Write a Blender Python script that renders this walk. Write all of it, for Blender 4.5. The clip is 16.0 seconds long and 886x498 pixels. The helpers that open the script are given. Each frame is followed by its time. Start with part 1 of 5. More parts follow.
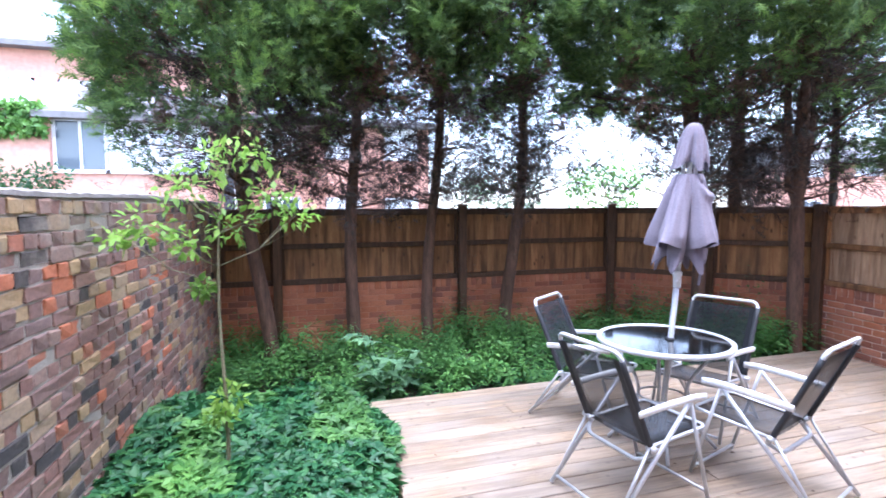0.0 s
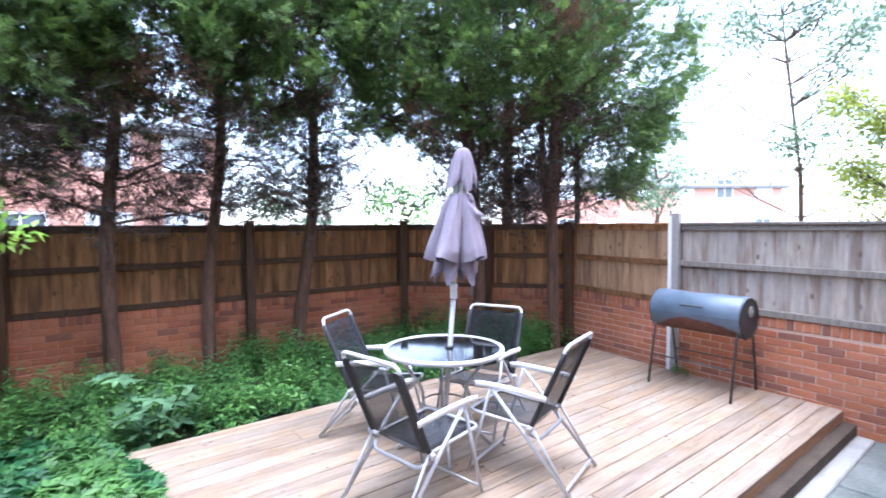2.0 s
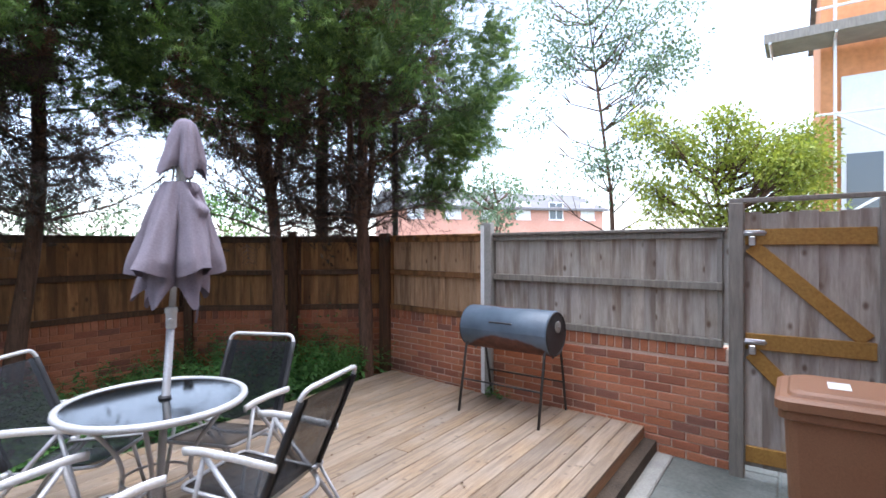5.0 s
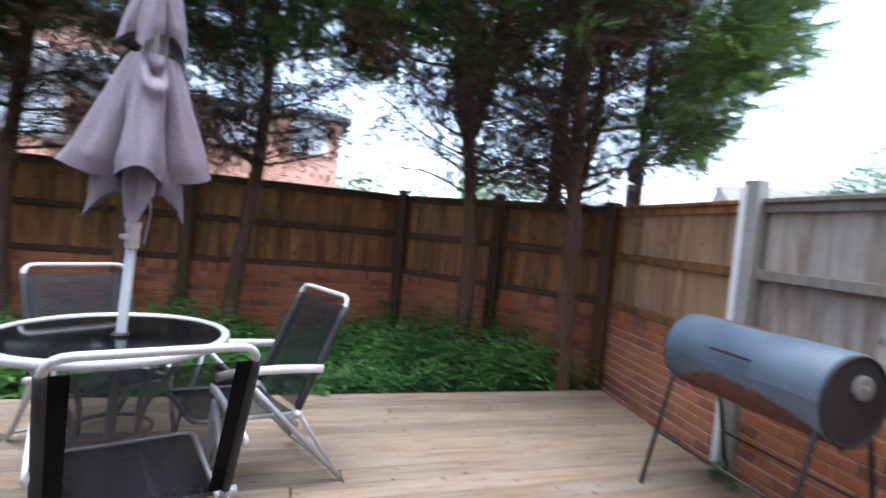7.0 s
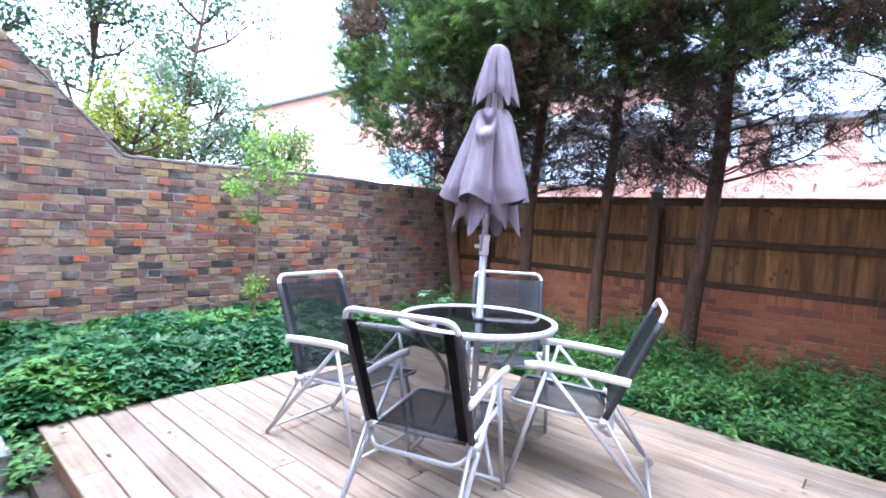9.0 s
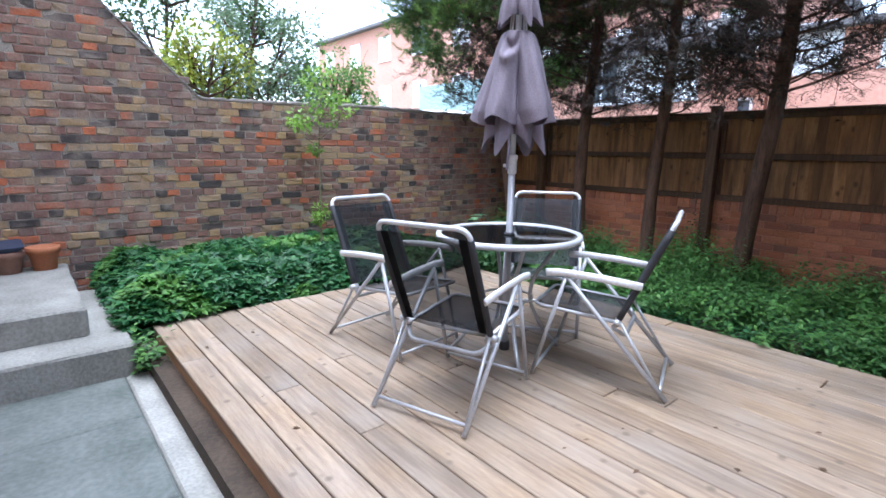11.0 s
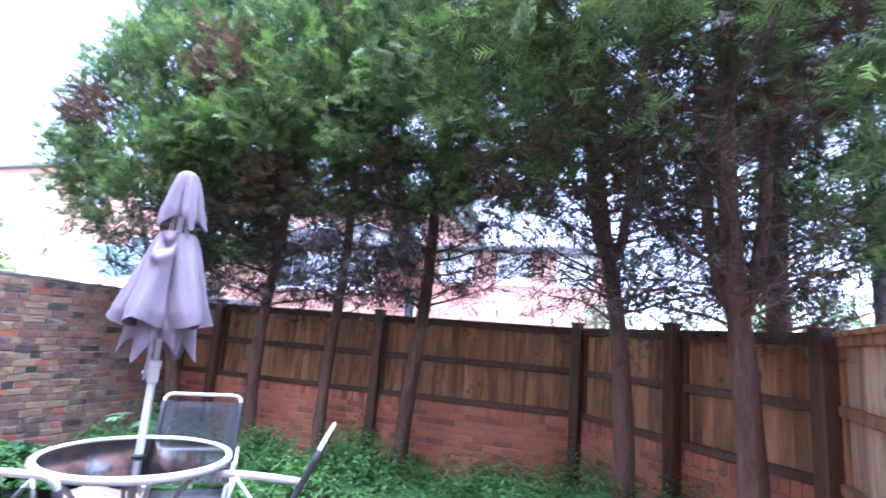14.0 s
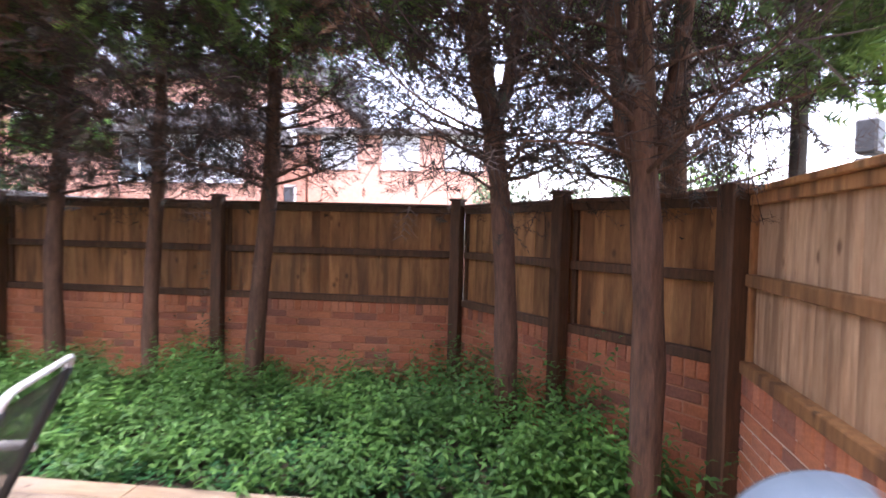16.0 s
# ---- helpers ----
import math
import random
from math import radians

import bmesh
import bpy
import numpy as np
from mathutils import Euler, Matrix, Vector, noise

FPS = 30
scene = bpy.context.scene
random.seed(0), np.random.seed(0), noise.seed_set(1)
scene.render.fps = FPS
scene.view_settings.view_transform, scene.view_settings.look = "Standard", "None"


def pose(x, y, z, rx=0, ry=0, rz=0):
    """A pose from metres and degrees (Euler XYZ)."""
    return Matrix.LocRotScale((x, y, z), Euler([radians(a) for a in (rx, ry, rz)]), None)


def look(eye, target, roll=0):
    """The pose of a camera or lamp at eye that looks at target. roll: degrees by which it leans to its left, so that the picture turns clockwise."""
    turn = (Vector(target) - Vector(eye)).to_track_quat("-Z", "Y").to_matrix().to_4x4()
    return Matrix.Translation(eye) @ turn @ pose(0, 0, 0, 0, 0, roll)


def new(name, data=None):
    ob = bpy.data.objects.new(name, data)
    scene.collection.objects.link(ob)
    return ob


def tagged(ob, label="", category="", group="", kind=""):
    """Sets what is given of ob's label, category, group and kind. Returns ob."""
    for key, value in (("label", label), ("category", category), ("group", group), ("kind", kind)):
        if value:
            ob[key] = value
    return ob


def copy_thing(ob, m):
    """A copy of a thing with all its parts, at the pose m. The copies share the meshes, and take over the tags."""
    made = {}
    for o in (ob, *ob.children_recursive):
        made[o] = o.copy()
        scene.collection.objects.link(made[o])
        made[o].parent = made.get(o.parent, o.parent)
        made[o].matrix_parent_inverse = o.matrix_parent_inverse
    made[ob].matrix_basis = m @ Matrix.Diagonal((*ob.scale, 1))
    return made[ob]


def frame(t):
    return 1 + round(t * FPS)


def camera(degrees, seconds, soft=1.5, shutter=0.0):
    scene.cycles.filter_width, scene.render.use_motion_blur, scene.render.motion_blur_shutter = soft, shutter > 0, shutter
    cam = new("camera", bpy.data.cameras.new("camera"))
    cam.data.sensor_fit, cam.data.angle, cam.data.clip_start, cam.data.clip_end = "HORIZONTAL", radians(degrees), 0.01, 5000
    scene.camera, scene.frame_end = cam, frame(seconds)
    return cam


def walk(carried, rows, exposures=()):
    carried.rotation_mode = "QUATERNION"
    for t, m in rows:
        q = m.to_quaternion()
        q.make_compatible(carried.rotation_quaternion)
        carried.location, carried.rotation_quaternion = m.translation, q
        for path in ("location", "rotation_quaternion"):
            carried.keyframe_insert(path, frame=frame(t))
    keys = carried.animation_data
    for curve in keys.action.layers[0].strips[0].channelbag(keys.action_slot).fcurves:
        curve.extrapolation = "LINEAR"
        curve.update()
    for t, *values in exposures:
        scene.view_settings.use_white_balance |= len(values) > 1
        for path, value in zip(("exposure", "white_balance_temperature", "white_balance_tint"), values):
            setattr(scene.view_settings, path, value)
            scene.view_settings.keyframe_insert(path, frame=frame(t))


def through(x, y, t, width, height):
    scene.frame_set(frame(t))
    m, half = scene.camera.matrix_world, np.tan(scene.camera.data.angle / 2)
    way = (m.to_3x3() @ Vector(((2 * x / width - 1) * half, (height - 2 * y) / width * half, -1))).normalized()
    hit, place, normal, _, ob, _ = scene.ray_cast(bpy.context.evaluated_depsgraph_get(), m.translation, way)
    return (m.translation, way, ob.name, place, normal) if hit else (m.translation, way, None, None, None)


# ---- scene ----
cam = camera(82.6, 16.0, soft=1.6, shutter=0.4)
SKY = 0.15
PATH = [
    (0, (-0.113, -0.366, 1.887), (0.464, 1.543, 1.733), -0.3),
    (0.5, (-0.053, -0.364, 1.887), (0.658, 1.499, 1.732), -0.6),
    (1, (-0.013, -0.362, 1.886), (0.843, 1.442, 1.759), -0.2),
    (1.5, (0.0, -0.375, 1.886), (1.058, 1.319, 1.772), -0.2),
    (2, (0.04, -0.389, 1.887), (1.29, 1.17, 1.795), -0.3),
    (2.5, (0.066, -0.388, 1.884), (1.478, 1.025, 1.779), -0.3),
    (3, (0.082, -0.395, 1.884), (1.645, 0.847, 1.756), -1.1),
    (3.5, (0.123, -0.35, 1.881), (1.838, 0.666, 1.723), -1.7),
    (4, (0.328, -0.292, 1.866), (2.075, 0.669, 1.715), -2.0),
    (4.2, (0.47, -0.277, 1.867), (2.196, 0.726, 1.746), -1.9),
    (6.3, (2.304, -0.057, 1.559), (3.746, 1.33, 1.541), 4.1),
    (6.5, (2.521, 0.082, 1.554), (3.84, 1.585, 1.489), 3.8),
    (7, (3.018, 0.11, 1.537), (3.65, 2.006, 1.461), 5.3),
    (7.5, (3.379, 0.298, 1.508), (3.45, 2.297, 1.486), 6.9),
    (8, (3.719, 0.428, 1.51), (3.082, 2.324, 1.491), 4.8),
    (8.5, (3.995, 0.395, 1.516), (2.792, 1.988, 1.393), 4.3),
    (9, (4.165, 0.265, 1.52), (2.828, 1.748, 1.408), 3.0),
    (9.2, (4.228, 0.225, 1.525), (2.864, 1.678, 1.372), 2.6),
    (11.3, (4.539, 0.239, 1.482), (3.031, 1.492, 1.088), 0.6),
    (11.5, (4.531, 0.266, 1.504), (3.059, 1.595, 1.24), 2.5),
    (12, (4.53, 0.296, 1.617), (3.178, 1.765, 1.72), 4.0),
    (12.5, (4.559, 0.302, 1.66), (3.379, 1.901, 1.884), 5.1),
    (13, (4.596, 0.326, 1.672), (3.632, 2.053, 1.967), 5.0),
    (13.5, (4.619, 0.338, 1.686), (3.835, 2.149, 2.012), 4.7),
    (14, (4.655, 0.353, 1.686), (4.06, 2.231, 2.032), 4.6),
    (14.5, (4.679, 0.388, 1.69), (4.28, 2.311, 2.065), 4.0),
    (15, (4.784, 0.613, 1.707), (4.499, 2.575, 1.974), 4.3),
    (15.5, (4.77, 0.845, 1.635), (4.478, 2.824, 1.623), 2.7),
    (16, (4.74, 1.38, 1.64), (4.56, 3.37, 1.578), 1.5),
]
EXPOSURES = [(0.0, 3.09, 5400, 17), (2.0, 3.14, 5450, 16), (3.0, 3.06, 5550, 15), (3.5, 3.05, 5700, 14), (4.0, 2.6, 5850, 14), (6.3, 2.2, 6000, 10), (7.0, 2.4, 5800, 10), (7.5, 3.35, 5500, 13), (8.0, 3.5, 5500, 17), (8.5, 3.47, 5400, 14), (9.0, 3.22, 5300, 15), (11.3, 2.45, 5600, 10), (12.5, 2.67, 5200, 15), (13.5, 3.19, 5100, 23), (14.5, 3.62, 5000, 27), (15.5, 3.32, 5900, 22), (16.0, 3.27, 6400, 25)]
walk(cam, [(t, look(eye, target, roll)) for t, eye, target, roll in PATH], EXPOSURES)

# ---- world, sun, exposure ----
world = bpy.data.worlds.new("overcast_sky")
scene.world = world
world.use_nodes = True
wt = world.node_tree
wt.nodes.clear()
sky = wt.nodes.new("ShaderNodeTexSky")
sky.sky_type = "NISHITA"
sky.sun_disc = False
sky.sun_elevation, sky.sun_rotation = radians(75), radians(210)
sky.dust_density, sky.air_density = 1.0, 1.0
soft_sky = wt.nodes.new("ShaderNodeHueSaturation")
soft_sky.inputs["Saturation"].default_value = 0.6
sky_bg = wt.nodes.new("ShaderNodeBackground")
sky_bg.inputs["Strength"].default_value = SKY
sky_out = wt.nodes.new("ShaderNodeOutputWorld")
wt.links.new(sky.outputs[0], soft_sky.inputs["Color"])
wt.links.new(soft_sky.outputs[0], sky_bg.inputs["Color"])
wt.links.new(sky_bg.outputs[0], sky_out.inputs[0])
sun = new("sun", bpy.data.lights.new("sun", "SUN"))
sun.data.energy, sun.data.angle, sun.data.color = 1.5, radians(70), (1.0, 0.98, 0.96)
sun.matrix_basis = look((0, 0, 20), (-0.8, 1.8, 11))

# ---- materials ----


def shader(name, rough=0.7, metal=0.0):
    m = bpy.data.materials.new(name)
    m.use_nodes = True
    t = m.node_tree
    b = t.nodes["Principled BSDF"]
    b.inputs["Roughness"].default_value, b.inputs["Metallic"].default_value = rough, metal
    return m, t, b


def ramp(t, fac, stops, mode="LINEAR"):
    r = t.nodes.new("ShaderNodeValToRGB")
    r.color_ramp.interpolation = mode
    els = r.color_ramp.elements
    while len(els) < len(stops):
        els.new(0.5)
    for e, (p, c) in zip(els, stops):
        e.position, e.color = p, (*c, 1)
    t.links.new(fac, r.inputs[0])
    return r.outputs[0]


def mix(t, fac, a, b, mode="MIX"):
    n = t.nodes.new("ShaderNodeMix")
    n.data_type, n.blend_type = "RGBA", mode
    for socket, v in ((n.inputs[0], fac), (n.inputs[6], a), (n.inputs[7], b)):
        if isinstance(v, (int, float)):
            socket.default_value = v
        elif isinstance(v, tuple):
            socket.default_value = (*v, 1)
        else:
            t.links.new(v, socket)
    return n.outputs[2]


def grain(t, scale, stretch=(1, 1, 1), detail=4.0, shift=None):
    tc = t.nodes.new("ShaderNodeTexCoord")
    mp = t.nodes.new("ShaderNodeMapping")
    mp.inputs["Scale"].default_value = stretch
    t.links.new(tc.outputs["Object"], mp.inputs[0])
    if shift is not None:
        t.links.new(shift, mp.inputs["Location"])
    n = t.nodes.new("ShaderNodeTexNoise")
    n.inputs["Scale"].default_value, n.inputs["Detail"].default_value = scale, detail
    t.links.new(mp.outputs[0], n.inputs["Vector"])
    return n.outputs[0]


def piece_random(t, island=False):
    if island:
        return t.nodes.new("ShaderNodeNewGeometry").outputs["Random Per Island"]
    return t.nodes.new("ShaderNodeObjectInfo").outputs["Random"]


def scaled(t, value, k, off=0.0):
    n = t.nodes.new("ShaderNodeMath")
    n.operation = "MULTIPLY_ADD"
    n.inputs[1].default_value, n.inputs[2].default_value = k, off
    t.links.new(value, n.inputs[0])
    return n.outputs[0]


def relief(t, b, height, strength=0.3, distance=0.01):
    n = t.nodes.new("ShaderNodeBump")
    n.inputs["Strength"].default_value, n.inputs["Distance"].default_value = strength, distance
    t.links.new(height, n.inputs["Height"])
    t.links.new(n.outputs[0], b.inputs["Normal"])


def plain(name, c1, c2, rough=0.6, metal=0.0, scale=6.0, fine=70.0, bump=0.15, stretch=(1, 1, 1)):
    """A surface that varies between two colours at a coarse and a fine scale."""
    m, t, b = shader(name, rough, metal)
    big, small = grain(t, scale, stretch), grain(t, fine, stretch)
    c = ramp(t, big, [(0.3, c1), (0.7, c2)])
    c = mix(t, 0.35, c, ramp(t, small, [(0.3, tuple(v * 0.7 for v in c1)), (0.7, tuple(min(1, v * 1.2) for v in c2))]))
    t.links.new(c, b.inputs["Base Color"])
    t.links.new(scaled(t, small, 0.25, rough - 0.12), b.inputs["Roughness"])
    relief(t, b, small, bump)
    return m


def brick_surface(name, colours, dirt, dirt_amount, island=False, rough=0.9, smear=0.0):
    """Fired clay: a colour a brick, soot and lime over the whole wall, sandy relief."""
    m, t, b = shader(name, rough)
    rnd = piece_random(t, island)
    stops = [(i / len(colours), c) for i, c in enumerate(colours)]
    c = ramp(t, rnd, stops, "CONSTANT")
    small, big = grain(t, 55, detail=6), grain(t, 1.3, detail=5)
    mid = grain(t, 9, detail=5)
    c = mix(t, 0.4, c, ramp(t, mid, [(0.3, (0.12, 0.09, 0.08)), (0.65, (0.5, 0.38, 0.3))]), "OVERLAY")
    c = mix(t, scaled(t, big, dirt_amount * 2, -dirt_amount * 0.45), c, dirt)
    if smear:
        patch = grain(t, 6.5, detail=7)
        c = mix(t, ramp(t, patch, [(0.46, (0, 0, 0)), (0.66, (smear,) * 3)]), c, (0.36, 0.30, 0.25))
        soot = grain(t, 0.9, (1, 1, 0.5), detail=5)
        c = mix(t, ramp(t, soot, [(0.50, (0, 0, 0)), (0.72, (smear * 0.9,) * 3)]), c, (0.11, 0.095, 0.085))
    c = mix(t, 0.25, c, ramp(t, small, [(0.35, (0.1, 0.08, 0.07)), (0.7, (0.7, 0.62, 0.55))]), "OVERLAY")
    t.links.new(c, b.inputs["Base Color"])
    relief(t, b, small, 0.5, 0.006)
    return m


def timber(name, dark, light, weather=None, amount=0.0, rough=0.75, along=(12, 1.2, 12), island=False, vary=0.35, stain=0.0, stain_colour=(0.065, 0.03, 0.013)):
    """Sawn timber, the grain along y of each piece: streaks, knots, a tone a piece, weathering."""
    m, t, b = shader(name, rough)
    rnd = piece_random(t, island)
    far = t.nodes.new("ShaderNodeCombineXYZ")
    t.links.new(scaled(t, rnd, 37.0), far.inputs[0])
    t.links.new(scaled(t, rnd, 91.0), far.inputs[1])
    streak = grain(t, 4.0, along, 6.0, far.outputs[0])
    fine = grain(t, 22.0, along, 5.0, far.outputs[0])
    blot = grain(t, 2.2, (1, 1, 1), 4.0, far.outputs[0])
    c = ramp(t, streak, [(0.32, dark), (0.68, light)])
    c = mix(t, 0.3, c, ramp(t, fine, [(0.3, tuple(v * 0.55 for v in dark)), (0.7, light)]))
    tone = ramp(t, rnd, [(0.0, (1 - vary,) * 3), (1.0, (1.0,) * 3)])
    c = mix(t, 1.0, c, tone, "MULTIPLY")
    if weather:
        c = mix(t, scaled(t, blot, amount * 2.4, -amount * 0.7), c, weather)
    if stain:
        run = grain(t, 1.3, along, 3.0, far.outputs[0])
        c = mix(t, ramp(t, run, [(0.49, (0, 0, 0)), (0.64, (stain,) * 3)]), c, stain_colour)
        tc = t.nodes.new("ShaderNodeTexCoord")
        mp = t.nodes.new("ShaderNodeMapping")
        mp.inputs["Scale"].default_value = (1.3, 1.3, 0.8)
        t.links.new(tc.outputs["Object"], mp.inputs[0])
        t.links.new(far.outputs[0], mp.inputs["Location"])
        knot = t.nodes.new("ShaderNodeTexVoronoi")
        knot.inputs["Scale"].default_value = 5.5
        t.links.new(mp.outputs[0], knot.inputs["Vector"])
        c = mix(t, ramp(t, knot.outputs[0], [(0.06, (0.85, 0.85, 0.85)), (0.17, (0, 0, 0))]), c, stain_colour)
    t.links.new(c, b.inputs["Base Color"])
    relief(t, b, fine, 0.35, 0.004)
    return m


def leaf_surface(name, colours, rough=0.5, through=0.35):
    m, t, b = shader(name, rough)
    c = ramp(t, piece_random(t, True), [(i / max(1, len(colours) - 1), c) for i, c in enumerate(colours)])
    big = grain(t, 1.1)
    tuft = grain(t, 5.0, detail=2.0)
    c = mix(t, 0.7, c, ramp(t, tuft, [(0.35, (0.34, 0.36, 0.38)), (0.65, (0.66, 0.64, 0.58))]), "OVERLAY")
    c = mix(t, 0.85, c, ramp(t, big, [(0.3, (0.34, 0.38, 0.38)), (0.7, (0.70, 0.70, 0.62))]), "OVERLAY")
    t.links.new(c, b.inputs["Base Color"])
    tr = t.nodes.new("ShaderNodeBsdfTranslucent")
    t.links.new(c, tr.inputs["Color"])
    ms = t.nodes.new("ShaderNodeMixShader")
    ms.inputs[0].default_value = through
    out = t.nodes["Material Output"]
    t.links.new(b.outputs[0], ms.inputs[1])
    t.links.new(tr.outputs[0], ms.inputs[2])
    t.links.new(ms.outputs[0], out.inputs[0])
    return m


OLD_BRICKS = [(0.25, 0.14, 0.115), (0.31, 0.185, 0.145), (0.19, 0.115, 0.10), (0.44, 0.32, 0.17), (0.26, 0.135, 0.11), (0.44, 0.165, 0.095), (0.22, 0.145, 0.135), (0.30, 0.20, 0.165), (0.20, 0.125, 0.11),
              (0.04, 0.038, 0.043), (0.42, 0.32, 0.20), (0.24, 0.135, 0.115), (0.52, 0.165, 0.07), (0.44, 0.31, 0.16), (0.07, 0.06, 0.06), (0.32, 0.20, 0.16), (0.36, 0.27, 0.18), (0.28, 0.165, 0.135)]
M_OLD = brick_surface("old_stock_brick", OLD_BRICKS, (0.38, 0.31, 0.26), 0.16, smear=0.5)
M_OLD_R = brick_surface("old_stock_brick_far", OLD_BRICKS, (0.38, 0.31, 0.26), 0.16, True, smear=0.5)
RED_BRICKS = [(0.50, 0.19, 0.09), (0.54, 0.225, 0.115), (0.47, 0.17, 0.09), (0.56, 0.25, 0.14), (0.50, 0.21, 0.12), (0.36, 0.14, 0.085), (0.27, 0.125, 0.09)]
M_RED = brick_surface("red_facing_brick", RED_BRICKS, (0.42, 0.20, 0.12), 0.3)
HOUSE_BRICKS = [(0.54, 0.225, 0.165), (0.58, 0.26, 0.19), (0.49, 0.20, 0.15), (0.60, 0.30, 0.225), (0.55, 0.245, 0.185)]
M_HOUSE = brick_surface("house_brick", HOUSE_BRICKS, (0.45, 0.24, 0.18), 0.25)
M_HOUSE_R = brick_surface("house_brick_far", HOUSE_BRICKS, (0.45, 0.24, 0.18), 0.25, True)
M_MORTAR_OLD = plain("old_lime_mortar", (0.21, 0.175, 0.145), (0.38, 0.33, 0.28), 0.95, fine=90, bump=0.6)
M_MORTAR_RED = plain("reddened_mortar", (0.40, 0.175, 0.10), (0.47, 0.23, 0.14), 0.95, fine=90, bump=0.4)
M_MORTAR = plain("pale_mortar", (0.54, 0.38, 0.28), (0.66, 0.50, 0.40), 0.95, fine=90, bump=0.4)
M_DECK = timber("weathered_decking", (0.24, 0.15, 0.09), (0.48, 0.345, 0.215), (0.36, 0.33, 0.30), 0.45, along=(1.0, 12, 12), vary=0.45, rough=0.6, stain=0.5, stain_colour=(0.14, 0.105, 0.075))
M_FASCIA = timber("deck_fascia", (0.42, 0.235, 0.125), (0.62, 0.39, 0.22), (0.36, 0.25, 0.17), 0.25, along=(1.0, 12, 12), vary=0.15, stain=0.25, stain_colour=(0.13, 0.075, 0.045))
M_FENCE = timber("brown_fence_board", (0.30, 0.13, 0.045), (0.56, 0.29, 0.11), (0.17, 0.07, 0.028), 0.34, along=(7, 7, 0.9), vary=0.5, stain=0.7)
# paler copy of the fence boards, with the light on bay 5 in its colour
M_FENCE_LIT = timber("lit_fence_board", (0.46, 0.26, 0.13), (0.72, 0.49, 0.30), (0.42, 0.24, 0.13), 0.3, along=(7, 7, 0.9), vary=0.3, stain=0.6, stain_colour=(0.12, 0.055, 0.025))
M_FENCE_GREY = timber("silvered_fence_board", (0.30, 0.23, 0.17), (0.58, 0.50, 0.41), (0.52, 0.50, 0.47), 0.5, along=(7, 7, 0.9), vary=0.3, stain=0.55, stain_colour=(0.11, 0.06, 0.035))
M_POST = timber("dark_fence_post", (0.05, 0.026, 0.014), (0.16, 0.08, 0.038), (0.075, 0.046, 0.03), 0.3, along=(10, 10, 1.0))
M_POST_GREY = timber("grey_gate_post", (0.17, 0.145, 0.115), (0.33, 0.29, 0.24), (0.28, 0.27, 0.25), 0.4, along=(10, 10, 1.0))
M_BRACE = timber("orange_gate_brace", (0.30, 0.145, 0.025), (0.48, 0.26, 0.055), along=(1.2, 12, 12), vary=0.15)
M_CONC = plain("cast_concrete", (0.23, 0.225, 0.21), (0.34, 0.33, 0.31), 0.9, scale=3, fine=60, bump=0.4)
M_SLAB = plain("mossy_paving", (0.055, 0.07, 0.058), (0.19, 0.205, 0.19), 0.6, scale=2.6, fine=30, bump=0.4)
M_COPING = plain("stained_cement", (0.13, 0.115, 0.10), (0.27, 0.24, 0.215), 0.95, scale=5, fine=50, bump=0.6)
M_STRIP = plain("pale_cement", (0.25, 0.25, 0.225), (0.42, 0.41, 0.375), 0.9, scale=4, fine=60, bump=0.5)
M_STEP = plain("worn_step_concrete", (0.17, 0.165, 0.145), (0.34, 0.33, 0.30), 0.9, scale=3.5, fine=50, bump=0.5)
M_LAND = plain("grey_green_land", (0.13, 0.14, 0.10), (0.22, 0.22, 0.18), 0.95, scale=0.3, fine=6, bump=0.3)
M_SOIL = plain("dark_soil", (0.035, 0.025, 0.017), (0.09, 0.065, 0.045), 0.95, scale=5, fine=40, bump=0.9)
M_SILVER = plain("silver_painted_tube", (0.44, 0.45, 0.47), (0.54, 0.55, 0.57), 0.38, 0.35, 9, 120, 0.05)
M_WHITE = plain("white_plastic", (0.74, 0.75, 0.76), (0.82, 0.83, 0.84), 0.4, 0.0, 6, 90, 0.03)
M_BAR = plain("white_painted_metal", (0.54, 0.55, 0.57), (0.66, 0.67, 0.69), 0.35, 0.1, 9, 120, 0.03)
M_CLOTH = plain("mauve_grey_canvas", (0.17, 0.145, 0.18), (0.25, 0.22, 0.265), 0.9, 0.0, 3, 140, 0.25)
M_BIN = plain("brown_plastic", (0.235, 0.105, 0.05), (0.29, 0.14, 0.07), 0.5, 0.0, 2.5, 160, 0.08)
M_BLACK = plain("black_plastic", (0.02, 0.02, 0.022), (0.045, 0.045, 0.05), 0.5, 0.0, 8, 90, 0.1)
M_BARK = plain("cypress_bark", (0.04, 0.022, 0.015), (0.17, 0.095, 0.062), 0.95, 0.0, 7, 30, 1.0, (3, 3, 0.5))
M_TWIG = plain("dead_twig", (0.03, 0.02, 0.017), (0.075, 0.05, 0.04), 0.95, 0.0, 9, 60, 0.3)
M_CONIFER = leaf_surface("cypress_sprays", [(0.045, 0.082, 0.026), (0.09, 0.15, 0.04), (0.058, 0.105, 0.042), (0.16, 0.23, 0.06)], 0.6, 0.42)
M_FRESH = leaf_surface("fresh_cypress_tips", [(0.10, 0.18, 0.04), (0.16, 0.25, 0.06), (0.13, 0.20, 0.05)], 0.6, 0.45)
M_DEAD = leaf_surface("browned_sprays", [(0.10, 0.055, 0.035), (0.17, 0.10, 0.065), (0.07, 0.045, 0.03)], 0.8, 0.2)
# near-black: the shade inside the crowns is part of this colour
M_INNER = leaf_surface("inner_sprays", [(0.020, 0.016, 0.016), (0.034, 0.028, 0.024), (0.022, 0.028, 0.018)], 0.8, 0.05)
